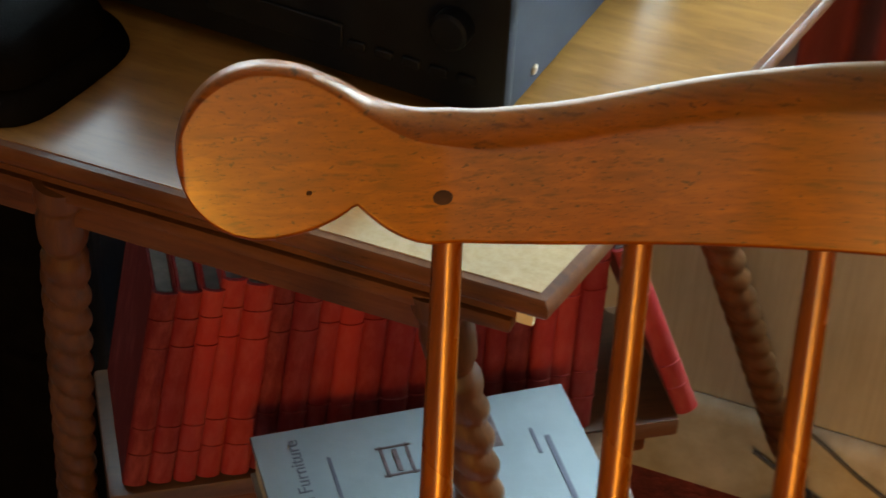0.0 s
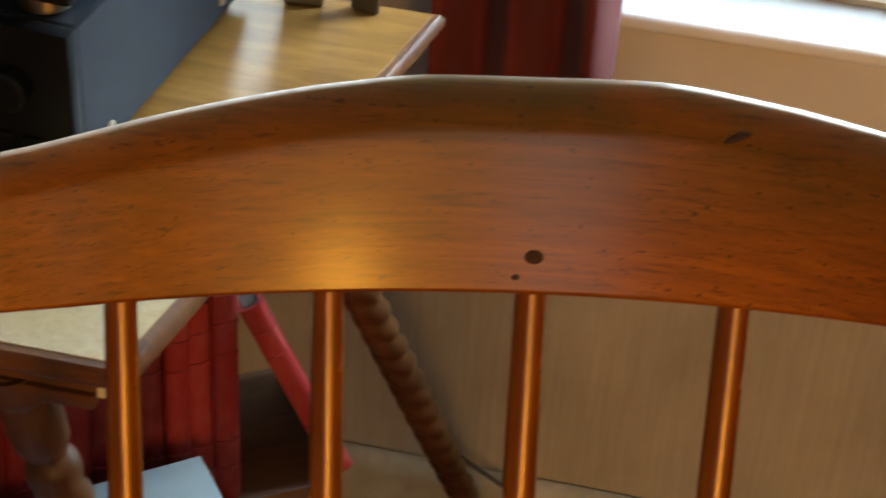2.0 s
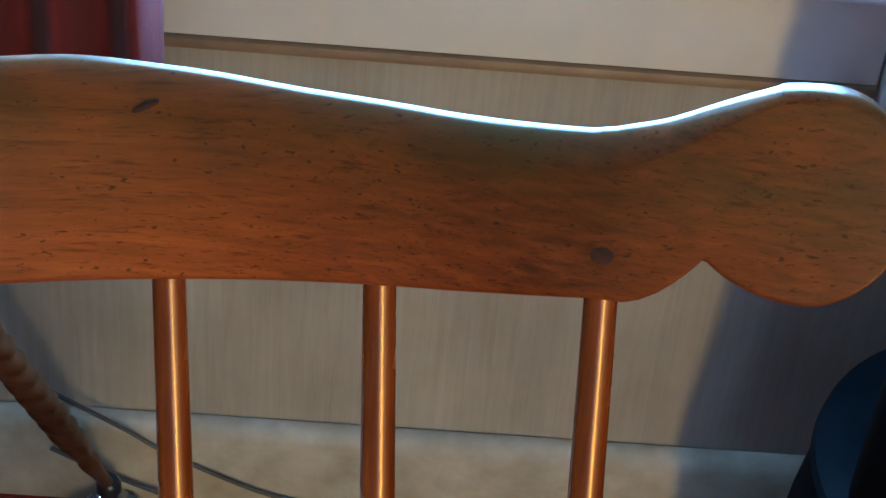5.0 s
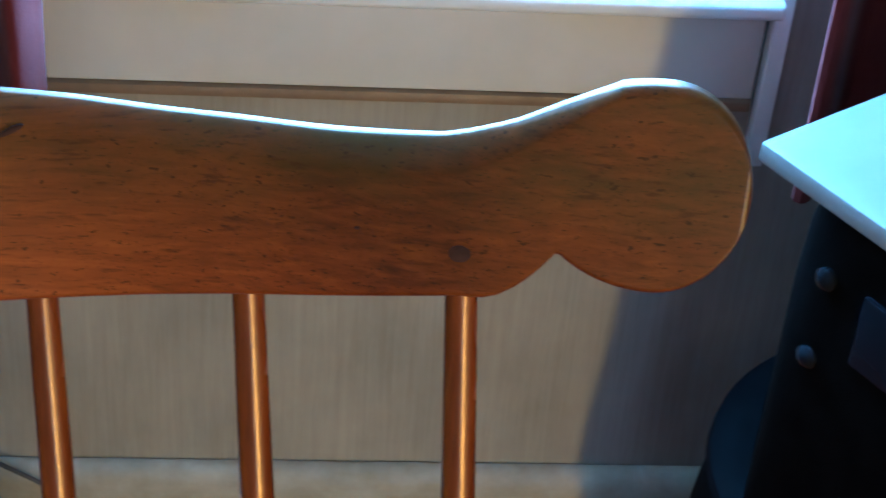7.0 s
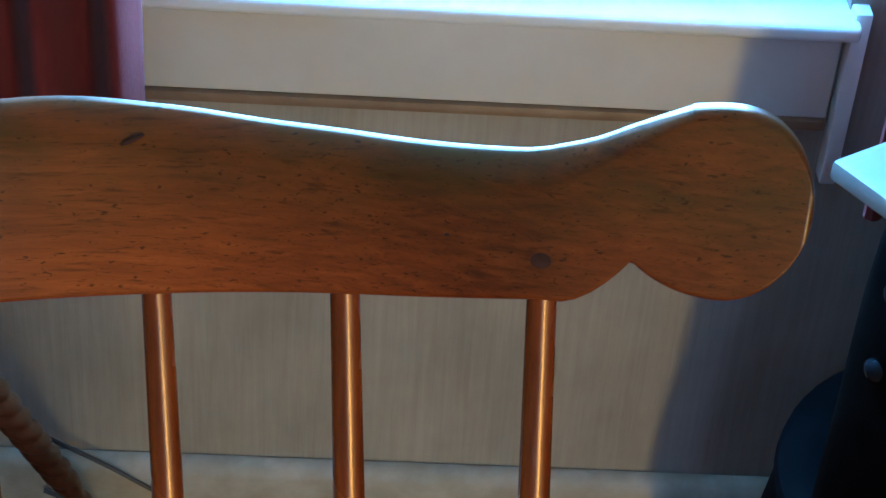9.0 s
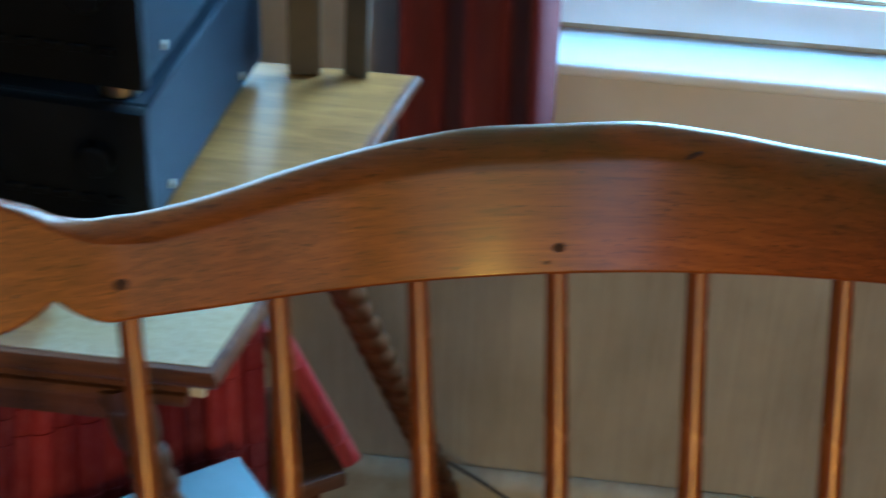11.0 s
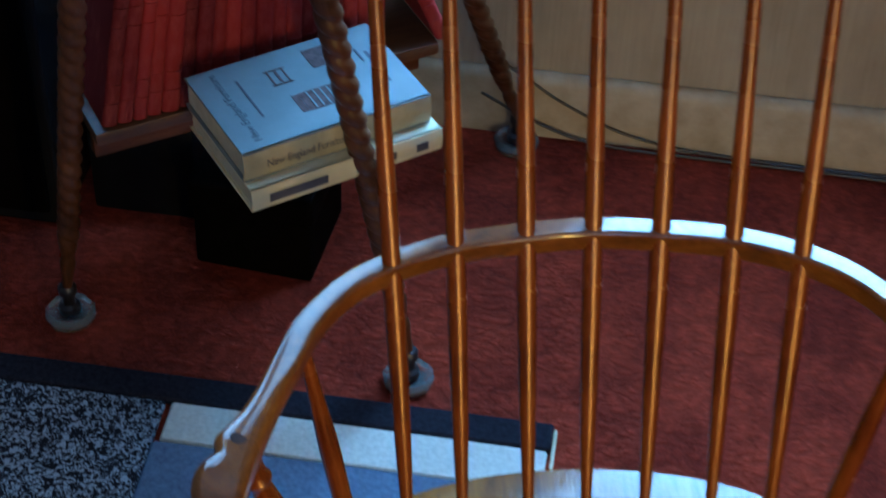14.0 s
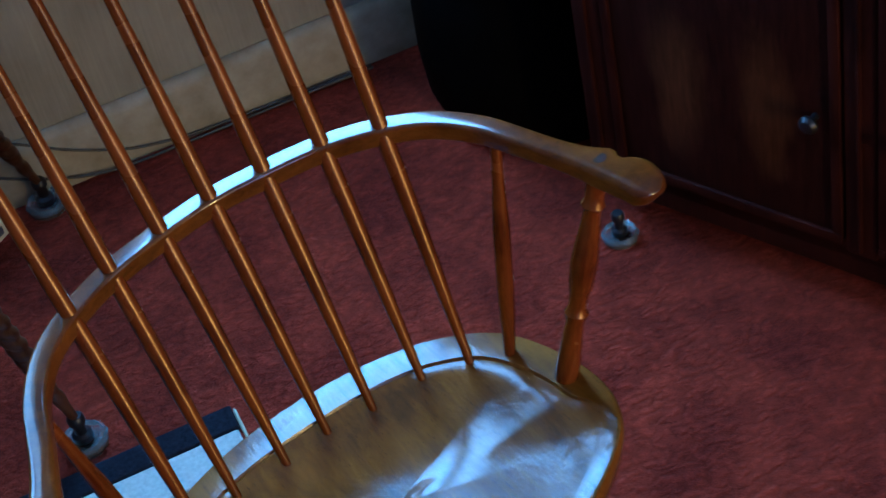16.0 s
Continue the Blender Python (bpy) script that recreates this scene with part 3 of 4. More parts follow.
def crest_section(lo, hi, half, a):
    """Crest cut across: small corners behind and below, a wide roll above the front."""
    h = hi - lo
    rb, fv, fx, e = min(0.0040, h * 0.4, half * 0.6), min(interp(a, ROLL), h * 0.45), min(interp(a, DEEP), half * 1.3), interp(a, FALL)
    out = [(half - rb + rb * math.cos(radians(15 * k)), hi - rb + rb * math.sin(radians(15 * k))) for k in range(7)]
    out += [(-half + fx - fx * math.sin(radians(9 * k)) ** e, hi - fv + fv * max(math.cos(radians(9 * k)), 0) ** e) for k in range(1, 11)]
    r = min(0.0018, h * 0.4)
    for cx, a0 in ((-half + r, 180), (half - r, 270)):
        out += [(cx + r * math.cos(radians(a0 + 22.5 * k)), lo + r + r * math.sin(radians(a0 + 22.5 * k))) for k in range(5)]
    return out


def crest_side(P):
    N, EC = P["n"], P["ec"]
    us = [i * 0.007 for i in range(29)] + [0.2015, 0.206, 0.2105, 0.2155, 0.2195, 0.223, 0.2255, N, N + 0.0015, N + 0.004, P["top"][-1][0]]
    us += [EC + P["right"] * math.sin(radians(a)) for a in range(-60, 90, 5) if EC + P["right"] * math.sin(radians(a)) > N + 0.006] + [EC + P["right"] * 0.9995]
    rows = []
    for a in sorted(set(us)):
        side = P["right"] if a > EC else P["left"]
        above = P["right"] if a > EC else P["up"]
        lowc = P["rz"] * math.sqrt(max(1 - ((a - EC) / side) ** 2, 0))
        upc = P["rz"] * math.sqrt(max(1 - ((a - EC) / above) ** 2, 0))
        hi = interp(a, P["top"]) if a < P["top"][-1][0] else P["ez"] + upc
        if a < 0.204:
            lo = 0.0
        elif a <= N:
            lo = P["nz"] * ((a - 0.204) / (N - 0.204)) ** 1.85
        else:
            lo = P["ez"] - lowc if a > EC else min(P["ez"] - lowc, P["nz"])
        if hi - lo < 0.003:
            hi, lo = P["ez"] + 0.0015, P["ez"] - 0.0015
        rows.append((a, lo, hi))
    return rows


def crest():
    cols = [(-a, lo, hi) for a, lo, hi in crest_side(CREST_LEFT)[::-1] if a > 0] + crest_side(CREST_RIGHT)
    rings = []
    for u, lo, hi in cols:
        a = abs(u)
        p, nrm, _ = crest_line(u)
        half = HALF if hi - lo > 0.02 else min(HALF, 0.0044 + 0.0022 * (hi - lo) / 0.02)
        ring = []
        for across, up in crest_section(lo, hi, half, a):
            q = p + nrm * (across * math.cos(LEAN) + up * math.tan(LEAN))
            ring.append((q.x, q.y, crest_base(u) + up - across * math.sin(LEAN)))
        rings.append(ring)
    return loft(rings)


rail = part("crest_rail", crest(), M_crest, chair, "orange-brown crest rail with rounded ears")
rail.data.transform(TIP_CREST)
rail.modifiers.new("even_shading", "WEIGHTED_NORMAL").keep_sharp = True


def on_crest(u, up):
    p, nrm, turn = crest_line(u)
    q = p + nrm * (-HALF * math.cos(LEAN) + up * math.tan(LEAN))
    return Matrix.Translation((q.x, q.y, crest_base(u) + up + HALF * math.sin(LEAN))) @ Matrix.Rotation(turn, 4, "Z") @ Matrix.Rotation(radians(90) - LEAN, 4, "X")


for u, up, r in ((-0.2015, 0.0158, 0.0030), (0.0, 0.0121, 0.0027), (0.1975, 0.0133, 0.0031)):
    part("peg", lathe([(r, -0.004), (r, 0.00005), (r * 0.8, 0.00015), (r * 0.4, 0.0001)], 14), M_peg, chair, "dark round wooden peg", TIP_CREST @ on_crest(u, up) @ Matrix.Diagonal((1.15, 0.9, 1, 1)))
for u, up, sx, sy, turn in ((0.0585, 0.0520, 1.5, 0.34, 25), (-0.0055, 0.0056, 0.42, 0.35, 0), (-0.246, 0.0210, 0.32, 0.28, 0), (0.165, 0.0215, 0.32, 0.2, 0)):
    part("nick", lathe([(0.0028, -0.002), (0.0030, 0.0001), (0.0026, 0.0002), (0.001, 0.0002)], 14), M_peg, chair, "dark nick in the wood", TIP_CREST @ on_crest(u, up) @ Matrix.Rotation(radians(turn), 4, "Z") @ Matrix.Diagonal((sx, sy, 1, 1)))


def spindle(a, b, stops, name="spindle", seg=16, mat=None, label=""):
    """Turned stick from a to b; stops are (share of the length, radius)."""
    m = between(a, b)
    length = (Vector(b) - Vector(a)).length
    prof = [(interp(k / 44, stops), k / 44 * length) for k in range(45)]
    part(name, lathe(prof, seg), mat or M_spindle, chair, label, m)


for i in range(-3, 4):
    k, s = abs(i), (1 if i >= 0 else -1)
    top = TIP_CREST @ Vector((s * TOPS[k][0], TOPS[k][1], crest_base(TOPS[k][0] * 1.03)))
    bow = TIP_BOW @ Vector((s * BOW[k][0], BOW[k][1], ARM))
    d = (top - bow) / (top.z - bow.z)
    foot = bow + d * (SEAT - 0.012 - ARM)
    tip = bow + d * (top.z + 0.005 - ARM)
    spindle(foot, tip, [(0, 0.0046), (0.03, 0.0050), (0.20, 0.0078), (0.34, 0.0088), (0.50, 0.0084), (0.68, 0.0070), (0.88, 0.0057), (1.0, 0.0052)])


def arm_bow():
    """Steam-bent arm rail with carved hand grips at both ends."""
    half = [(0, -0.121), (0.0587, -0.126), (0.1205, -0.137), (0.175, -0.159), (0.216, -0.188), (0.246, -0.229), (0.264, -0.273), (0.280, -0.311), (0.293, -0.342), (0.307, -0.374), (0.313, -0.397), (0.3155, -0.415)]
    pts = [(-x, y, 0) for x, y in half[::-1][:-1]] + [(x, y, 0) for x, y in half]
    n = 150
    path = smooth_path(pts, n)
    length = [0.0]
    for p, q in zip(path, path[1:]):
        length.append(length[-1] + (q - p).length)
    total = length[-1]
    outer = [(0, 0.003), (0.003, 0.0115), (0.009, 0.0180), (0.018, 0.0222), (0.028, 0.0235), (0.038, 0.0215), (0.046, 0.0165), (0.0510, 0.0138), (0.056, 0.0190), (0.063, 0.0215), (0.073, 0.0190), (0.092, 0.0140), (0.13, 0.0112), (0.5, 0.0112)]
    inner = [(0, 0.003), (0.003, 0.0110), (0.009, 0.0165), (0.020, 0.0195), (0.036, 0.0195), (0.055, 0.0175), (0.085, 0.0135), (0.13, 0.0116), (0.5, 0.0116)]
    rings = []
    for i, p in enumerate(path):
        d = (path[min(i + 1, n)] - path[max(i - 1, 0)]).normalized()
        right = Vector((d.y, -d.x, 0))
        e = min(length[i], total - length[i])
        wo, wi = interp(e, outer), interp(e, inner)
        z = ARM - 0.010 * max(0, 1 - e / 0.19) ** 1.5
        thick = interp(e, [(0, 0.006), (0.006, 0.016), (0.02, 0.024), (0.05, 0.026), (0.12, 0.023), (0.3, 0.022)])
        off, hw = (wo - wi) / 2, (wo + wi) / 2
        drop = interp(e, [(0, 0.008), (0.012, 0.003), (0.03, 0.0)])
        rings.append([tuple(p + right * -(off + a) + Vector((0, 0, z - drop - thick + b))) for a, b in section(0, thick, hw, interp(e, [(0, 0.0098), (0.09, 0.0090), (0.16, 0.0042), (0.5, 0.0036)]), 0.005, 6)])
    return loft(rings)


part("arm_rail", arm_bow(), M_arm, chair, "bent arm rail worn shiny at the hand grips").data.transform(TIP_BOW)
for s in (-1, 1):
    for x, y, r, z in ((0.2555, -0.246, 0.0046, ARM - 0.0010), (0.2980, -0.350, 0.0080, ARM - 0.0058)):
        part("peg", lathe([(r, -0.004), (r, 0.0004), (r * 0.8, 0.0007), (r * 0.2, 0.0007)], 16), M_peg, chair, "dark round wooden peg", Matrix.Translation(TIP_BOW @ Vector((s * x, y, z))))
    spindle((s * 0.2025, -0.280, SEAT - 0.012), TIP_BOW @ Vector((s * 0.2505, -0.249, ARM - 0.012)), [(0, 0.0058), (0.05, 0.0062), (0.35, 0.0088), (0.55, 0.0090), (0.80, 0.0066), (1, 0.0052)])
    spindle((s * 0.224, -0.345, SEAT - 0.012), TIP_BOW @ Vector((s * 0.2965, -0.348, ARM - 0.026)), [(0, 0.0118), (0.06, 0.0125), (0.16, 0.0118), (0.30, 0.0096), (0.335, 0.0092), (0.345, 0.0120), (0.365, 0.0124), (0.38, 0.0095), (0.42, 0.0092), (0.52, 0.0128), (0.60, 0.0138), (0.72, 0.0112), (0.84, 0.0088), (0.855, 0.0120), (0.875, 0.0124), (0.89, 0.0096), (0.94, 0.0105), (1, 0.0118)], "arm_post", 20, M_spindle, "baluster-turned arm post with ring beads")


def seat():
    half = [(0.0, -0.175), (0.062, -0.179), (0.117, -0.190), (0.169, -0.210), (0.217, -0.248), (0.245, -0.310), (0.253, -0.375), (0.236, -0.426), (0.196, -0.463), (0.130, -0.499), (0.065, -0.520), (0.0, -0.526)]
    right = smooth_path([(-0.062, -0.179, 0)] + [(x, y, 0) for x, y in half] + [(-0.065, -0.520, 0)], 65)[5:-5]
    right[0].x = right[-1].x = 0
    loop = right + [Vector((-p.x, p.y, 0)) for p in right[-2:0:-1]]
    c = Vector((0, -0.345, 0))
    rings = []
    for f, z in ((0.86, -0.044), (0.955, -0.040), (0.985, -0.028), (0.997, -0.012), (0.995, -0.005), (0.985, -0.001), (0.972, 0.0)):
        rings.append([(*(c + (p - c) * f).xy, SEAT + z) for p in loop])
    for k in range(13):
        ring = []
        for p in loop:
            d = p - c
            front = min(max((-0.372 - p.y) / 0.06, 0), 1)
            rim = 0.040 * (1 - front) + 0.004 * front
            f0 = 1 - rim / d.length
            if k == 0:
                f, z = f0 + 0.004, 0.0
            elif k == 1:
                f, z = f0 - 0.006, -0.0028 * (1 - 0.6 * front)
            elif k == 2:
                f, z = f0 - 0.018, -0.0020 - 0.0015 * front
            else:
                f = f0 - 0.018 - (f0 - 0.04) * (k - 2) / 10
                w = (k - 2) / 10
                back = min(max((p.y + 0.36) / 0.15 + 0.5, 0), 1)
                z = -0.002 - (0.012 + 0.011 * back) * math.sin(min(w * 1.25, 1) * math.pi / 2) - 0.0015 * front
                pommel = math.exp(-((d.x * f) / 0.045) ** 2) * min(max((-0.42 - (c.y + d.y * f)) / 0.10, 0), 1)
                z += 0.012 * pommel
            q = c + d * max(f, 0.004)
            ring.append((q.x, q.y, SEAT + z))
        rings.append(ring)
    return loft(rings)


part("seat", seat(), M_seat, chair, "dished saddle seat with a scribed groove, polished by use")
for sx in (-1, 1):
    for y0, y1, x0, x1 in ((-0.27, -0.19, 0.15, 0.235), (-0.47, -0.545, 0.15, 0.24)):
        spindle((sx * x1, y1, 0.0), (sx * x0, y0, SEAT - 0.03), [(0, 0.010), (0.10, 0.012), (0.25, 0.016), (0.33, 0.013), (0.36, 0.017), (0.40, 0.012), (0.60, 0.020), (0.80, 0.015), (1, 0.012)], "leg", 16)

# ---- parlour table ----
TT = pose(-0.420, 0.373, 0)
TZ = 0.749
table = thing("parlour_table", TT, "small square wooden table with splayed barley-twist legs", "table")


def table_top():
    x0, x1, y0, y1 = -0.235, 0.204, -0.1995, 0.1995
    rings = []
    for o, z in ((0.030, -0.030), (0.016, -0.030), (0.012, -0.0265), (0.013, -0.020), (0.010, -0.016), (0.003, -0.014), (0.0, -0.010), (0.0, -0.005), (0.003, -0.001), (0.007, 0.0)):
        rings.append([(x, y, TZ + z) for x, y in ((x0 + o, y0 + o), (x1 - o, y0 + o), (x1 + 0.070 - o, y1 - o), (x0 - 0.02 + o, y1 - o))])
    return loft(rings)


part("table_edge", table_top(), M_edge, table, "dark brown moulded edge")
plate = [[(x, y, TZ + z) for x, y in ((-0.235 + o, -0.1995 + o), (0.204 - o, -0.1995 + o), (0.274 - o, 0.1995 - o), (-0.255 + o, 0.1995 - o))] for o, z in ((0.007, -0.002), (0.007, 0.0006), (0.0085, 0.0012))]
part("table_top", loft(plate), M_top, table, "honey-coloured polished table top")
part("chip", box(0.010, 0.004, 0.013, (0.188, -0.1865, TZ - 0.0285), 0.001), M_paper, table, "pale chipped corner")
for sx, sy, ax, ay in ((0.30, 0.016, -0.01, -0.168), (0.30, 0.016, -0.01, 0.150), (0.016, 0.302, 0.132, -0.009), (0.016, 0.302, -0.152, -0.009)):
    part("apron", box(sx, sy, 0.036, (ax, ay, TZ - 0.066), 0.002), M_edge, table)
part("edge_moulding", box(0.400, 0.010, 0.010, (-0.02, -0.182, TZ - 0.0405), 0.003), M_edge, table)
part("edge_moulding", box(0.010, 0.340, 0.010, (0, 0, TZ - 0.0405), 0.003), M_edge, table, "", Matrix.Translation((0.215, 0, 0)) @ Matrix.Rotation(radians(-10), 4, "Z"))


def twist_leg():
    """Rope-turned leg of unit build: plain block, collars, twist, taper."""
    L = 0.655
    prof = []
    n = 220
    for k in range(n + 1):
        z = L * k / n
        s = k / n
        r = interp(s, [(0, 0.009), (0.05, 0.011), (0.09, 0.015), (0.11, 0.012), (0.14, 0.0165), (0.17, 0.0185), (0.86, 0.0215), (0.885, 0.0225), (0.90, 0.017), (0.915, 0.0225), (0.94, 0.0240), (0.965, 0.0205), (0.975, 0.025), (1, 0.025)])
        prof.append((r, z))

    def rope(a, z):
        s = z / L
        w = min(max((s - 0.15) / 0.03, 0), 1) * min(max((0.885 - s) / 0.03, 0), 1)
        return w * 0.0056 * (abs(math.sin(a * 1.0 + z * 2 * math.pi / 0.050)) - 0.55)
    return lathe(prof, 28, wobble=rope)


def caster(parent, m, label=""):
    ob = part("caster", lathe([(0.011, 0.012), (0.014, 0.014), (0.014, 0.024), (0.009, 0.028), (0.008, 0.044), (0.012, 0.047), (0.012, 0.056), (0.009, 0.060)], 16), M_iron, parent, "dark iron ferrule and caster", m)
    part("glass_cup", lathe([(0.026, 0.0), (0.033, 0.003), (0.034, 0.013), (0.029, 0.019), (0.026, 0.018), (0.020, 0.010), (0.004, 0.009)], 10), M_cup, ob, "clear faceted glass caster cup")
    return ob


leg_mesh = None
for foot, head in (((-0.192, 0.290), (-0.289, 0.200)), ((-0.648, 0.328), (-0.528, 0.198)), ((-0.112, 0.790), (-0.248, 0.490)), ((-0.640, 0.780), (-0.560, 0.500))):
    a, b = TT.inverted() @ Vector((*foot, 0.052)), TT.inverted() @ Vector((*head, TZ - 0.030))
    m = between(a, b) @ Matrix.Diagonal((0.68, 0.68, (b - a).length / 0.655, 1))
    if leg_mesh is None:
        leg_mesh = finish("leg", twist_leg(), M_oak)
    leg = new("leg", leg_mesh)
    leg.parent, leg.matrix_local = table, m
    caster(table, Matrix.Translation((a.x, a.y, 0)))
SHELF = 0.382
ROW = radians(35)
RD, RN = Vector((math.cos(ROW), math.sin(ROW), 0)), Vector((math.sin(ROW), -math.cos(ROW), 0))
shelf_m = TT.inverted() @ Matrix.Translation((-0.390, 0.365, SHELF - 0.018)) @ Matrix.Rotation(ROW, 4, "Z")
part("shelf", box(0.44, 0.140, 0.018, (0.02, 0.072, 0), 0.004), M_shelf, table, "brown wooden lower shelf set cornerwise", shelf_m)
part("shelf", box(0.20, 0.080, 0.018, (0.080, -0.0385, 0), 0.004), M_shelf, table, "front strip of the shelf", shelf_m)
for y in (0.025, 0.12):
    part("shelf_rail", box(0.42, 0.020, 0.026, (0.01, y, -0.026), 0.004), M_edge, table, "", shelf_m)

# ---- red volumes ----
rng = random.Random(7)


def book(name, w, d, h, cover, pages, label, m, group="", raised=True):
    """Hardback that stands on its tail with the spine to -y."""
    ob = thing(name, m, label, "book", group)
    bm = bmesh.new()
    t = 0.0028
    for sx in (-1, 1):
        box(t, d - 0.004, h, (sx * (w - t) / 2, 0.002, 0), 0.0008, 1, bm=bm)
    arc = []
    for k in range(9):
        a = math.pi * k / 8
        arc.append((-math.cos(a) * w / 2, -d / 2 - math.sin(a) * 0.0045))
    inner = [(x * 0.86, y + 0.0028) for x, y in arc[::-1]]
    loft([[(x, y + 0.003, z) for x, y in arc + inner] for z in (0, h)], bm)
    if raised:
        for f in (0.16, 0.30, 0.72, 0.86):
            loft([[(x * 1.02, y + 0.0018, z) for x, y in arc + [(0.0, -d / 2 + 0.004)]] for z in (h * f, h * f + 0.0026)], bm)
    part("cover", bm, cover, ob)
    part("page_block", box(w - 2 * t - 0.0004, d - 0.010, h - 0.008, (0, 0.002, 0.004), 0.0008, 1), pages, ob, "grey page edges")
    return ob


along = 0.0
start = Vector((-0.546, 0.258, SHELF))
while along < 0.345:
    w = 0.0165 + rng.random() * 0.005
    h = 0.180 + rng.random() * 0.011
    tilt = -10 * max(0, 1 - along / 0.29) - 0.5 + rng.uniform(-0.6, 0.6)
    d = 0.125 + rng.random() * 0.010
    p = start + RD * (along + w / 2) - RN * (d / 2 + 0.004 + rng.random() * 0.005)
    m = Matrix.Translation(p + Vector((0, 0, 0.0008 + abs(math.sin(radians(tilt))) * w / 2))) @ Matrix.Rotation(ROW, 4, "Z") @ Matrix.Rotation(radians(-tilt), 4, "Y")
    book("red_volume", w, d, h, M_red, M_paper_grey, "red cloth-bound volume standing in a row on the shelf", m, "red volumes under the table")
    along += w * 1.012
p = start + RD * 0.436 - RN * 0.066
book("red_volume", 0.018, 0.125, 0.186, M_red, M_paper_grey, "red cloth-bound volume leaning on the end of the row", Matrix.Translation(p + Vector((0, 0, 0.004))) @ Matrix.Rotation(ROW, 4, "Z") @ Matrix.Rotation(radians(-22), 4, "Y"), "red volumes under the table")


# ---- large books lying flat ----
def flat_book(name, w, d, h, m, label, jacket, spine, group):
    """Lies on its back; spine along the front (-y)."""
    ob = thing(name, m, label, "book", group)
    bm = box(w, d, 0.003, (0, 0, 0), 0.001, 1)
    box(w, d, 0.003, (0, 0, h - 0.003), 0.001, 1, bm=bm)
    part("jacket", bm, jacket, ob)
    arc = [(-d / 2 - 0.004 * math.sin(math.pi * k / 8), h * k / 8) for k in range(9)]
    ring = arc + [(y + 0.003, z) for y, z in arc[::-1]]
    part("spine", loft([[(x, y + 0.001, z) for y, z in ring] for x in (-w / 2, w / 2)]), spine, ob, "cream-coloured spine")
    part("page_block", box(w - 0.010, d - 0.008, h - 0.0064, (-0.001, 0.002, 0.0032), 0.001, 1), M_paper, ob, "cream page edges")
    return ob


BK = Matrix.Translation((-0.3165, 0.297, 0)) @ Matrix.Rotation(radians(38.2), 4, "Z")
BOOK_SIZE = Matrix.Diagonal((0.84, 0.84, 1.12, 1))
low_book = flat_book("art_book", 0.284, 0.198, 0.027, BK @ Matrix.Translation((0.004, -0.010, SHELF + 0.001)) @ BOOK_SIZE, "thick cream-jacketed art book lying flat under another", M_cream, M_cream, "art books on the shelf")
top_book = flat_book("art_book", 0.277, 0.185, 0.035, BK @ Matrix.Translation((0, 0, SHELF + 0.0322)) @ BOOK_SIZE, "pale blue-jacketed book on furniture lying on top of another", M_jacket, M_khaki, "art books on the shelf")


def lettering(name, words, size, parent, m, material):
    cu = bpy.data.curves.new(name, "FONT")
    cu.body, cu.size, cu.extrude = words, size, 0.0002
    cu.align_x = cu.align_y = "CENTER"
    ob = new(name, cu)
    dg = bpy.context.evaluated_depsgraph_get()
    me = bpy.data.meshes.new_from_object(ob.evaluated_get(dg))
    bpy.data.objects.remove(ob)
    me.materials.clear()
    me.materials.append(material)
    o = new(name, me)
    o.parent, o.matrix_local = parent, m
    return o


def bar(parent, x, y, z, w, d, mat=None, rot=0):
    part("printed_mark", box(w, d, 0.0004, (0, 0, 0), 0), mat or M_ink, parent, "", Matrix.Translation((x, y, z)) @ Matrix.Rotation(radians(rot), 4, "Z"), False)


JZ = 0.0351
lettering("title", "New England Furniture", 0.0165, top_book, Matrix.Translation((-0.106, 0.002, JZ)) @ Matrix.Rotation(radians(90), 4, "Z"), M_ink)
lettering("spine_title", "New England Furniture", 0.013, top_book, Matrix.Translation((-0.045, -0.0962, 0.017)) @ Matrix.Rotation(radians(90), 4, "X"), M_ink)
bar(top_book, -0.080, 0.010, JZ, 0.003, 0.085)
bar(top_book, 0.105, -0.004, JZ, 0.0045, 0.075)
bar(top_book, 0.094, 0.030, JZ, 0.003, 0.030)


def chest_print():
    """Small printed picture of a chest: a block with feet and drawer lines."""
    bm = box(0.058, 0.040, 0.0003, (0, 0, 0), 0)
    for k in (-1, 1):
        box(0.010, 0.006, 0.0003, (-0.034, 0.016 * k, 0), 0, bm=bm)
    box(0.010, 0.026, 0.0003, (-0.0345, 0, 0), 0, bm=bm)
    return bm


part("picture", chest_print(), M_print, top_book, "small brown printed picture of a chest", Matrix.Translation((0.010, -0.030, JZ)))
for k in range(5):
    bar(top_book, -0.008 + 0.010 * k, -0.030, JZ + 0.0004, 0.0025, 0.036, M_jacket)
part("picture", box(0.040, 0.042, 0.0003, (0, 0, 0), 0), M_print, top_book, "small brown printed picture", Matrix.Translation((0.046, 0.052, JZ)))
for x, y, w, d in ((-0.036, 0.036, 0.0025, 0.036), (-0.014, 0.036, 0.0025, 0.036), (-0.025, 0.052, 0.030, 0.002), (-0.025, 0.020, 0.030, 0.002), (-0.025, 0.036, 0.004, 0.026)):
    bar(top_book, x, y, JZ, w, d, M_print)
for x, w in ((-0.075, 0.085), (0.040, 0.060), (0.110, 0.018)):
    part("printed_mark", box(w, 0.0004, 0.010, (x, -0.1032, 0.009), 0), M_ink, low_book)

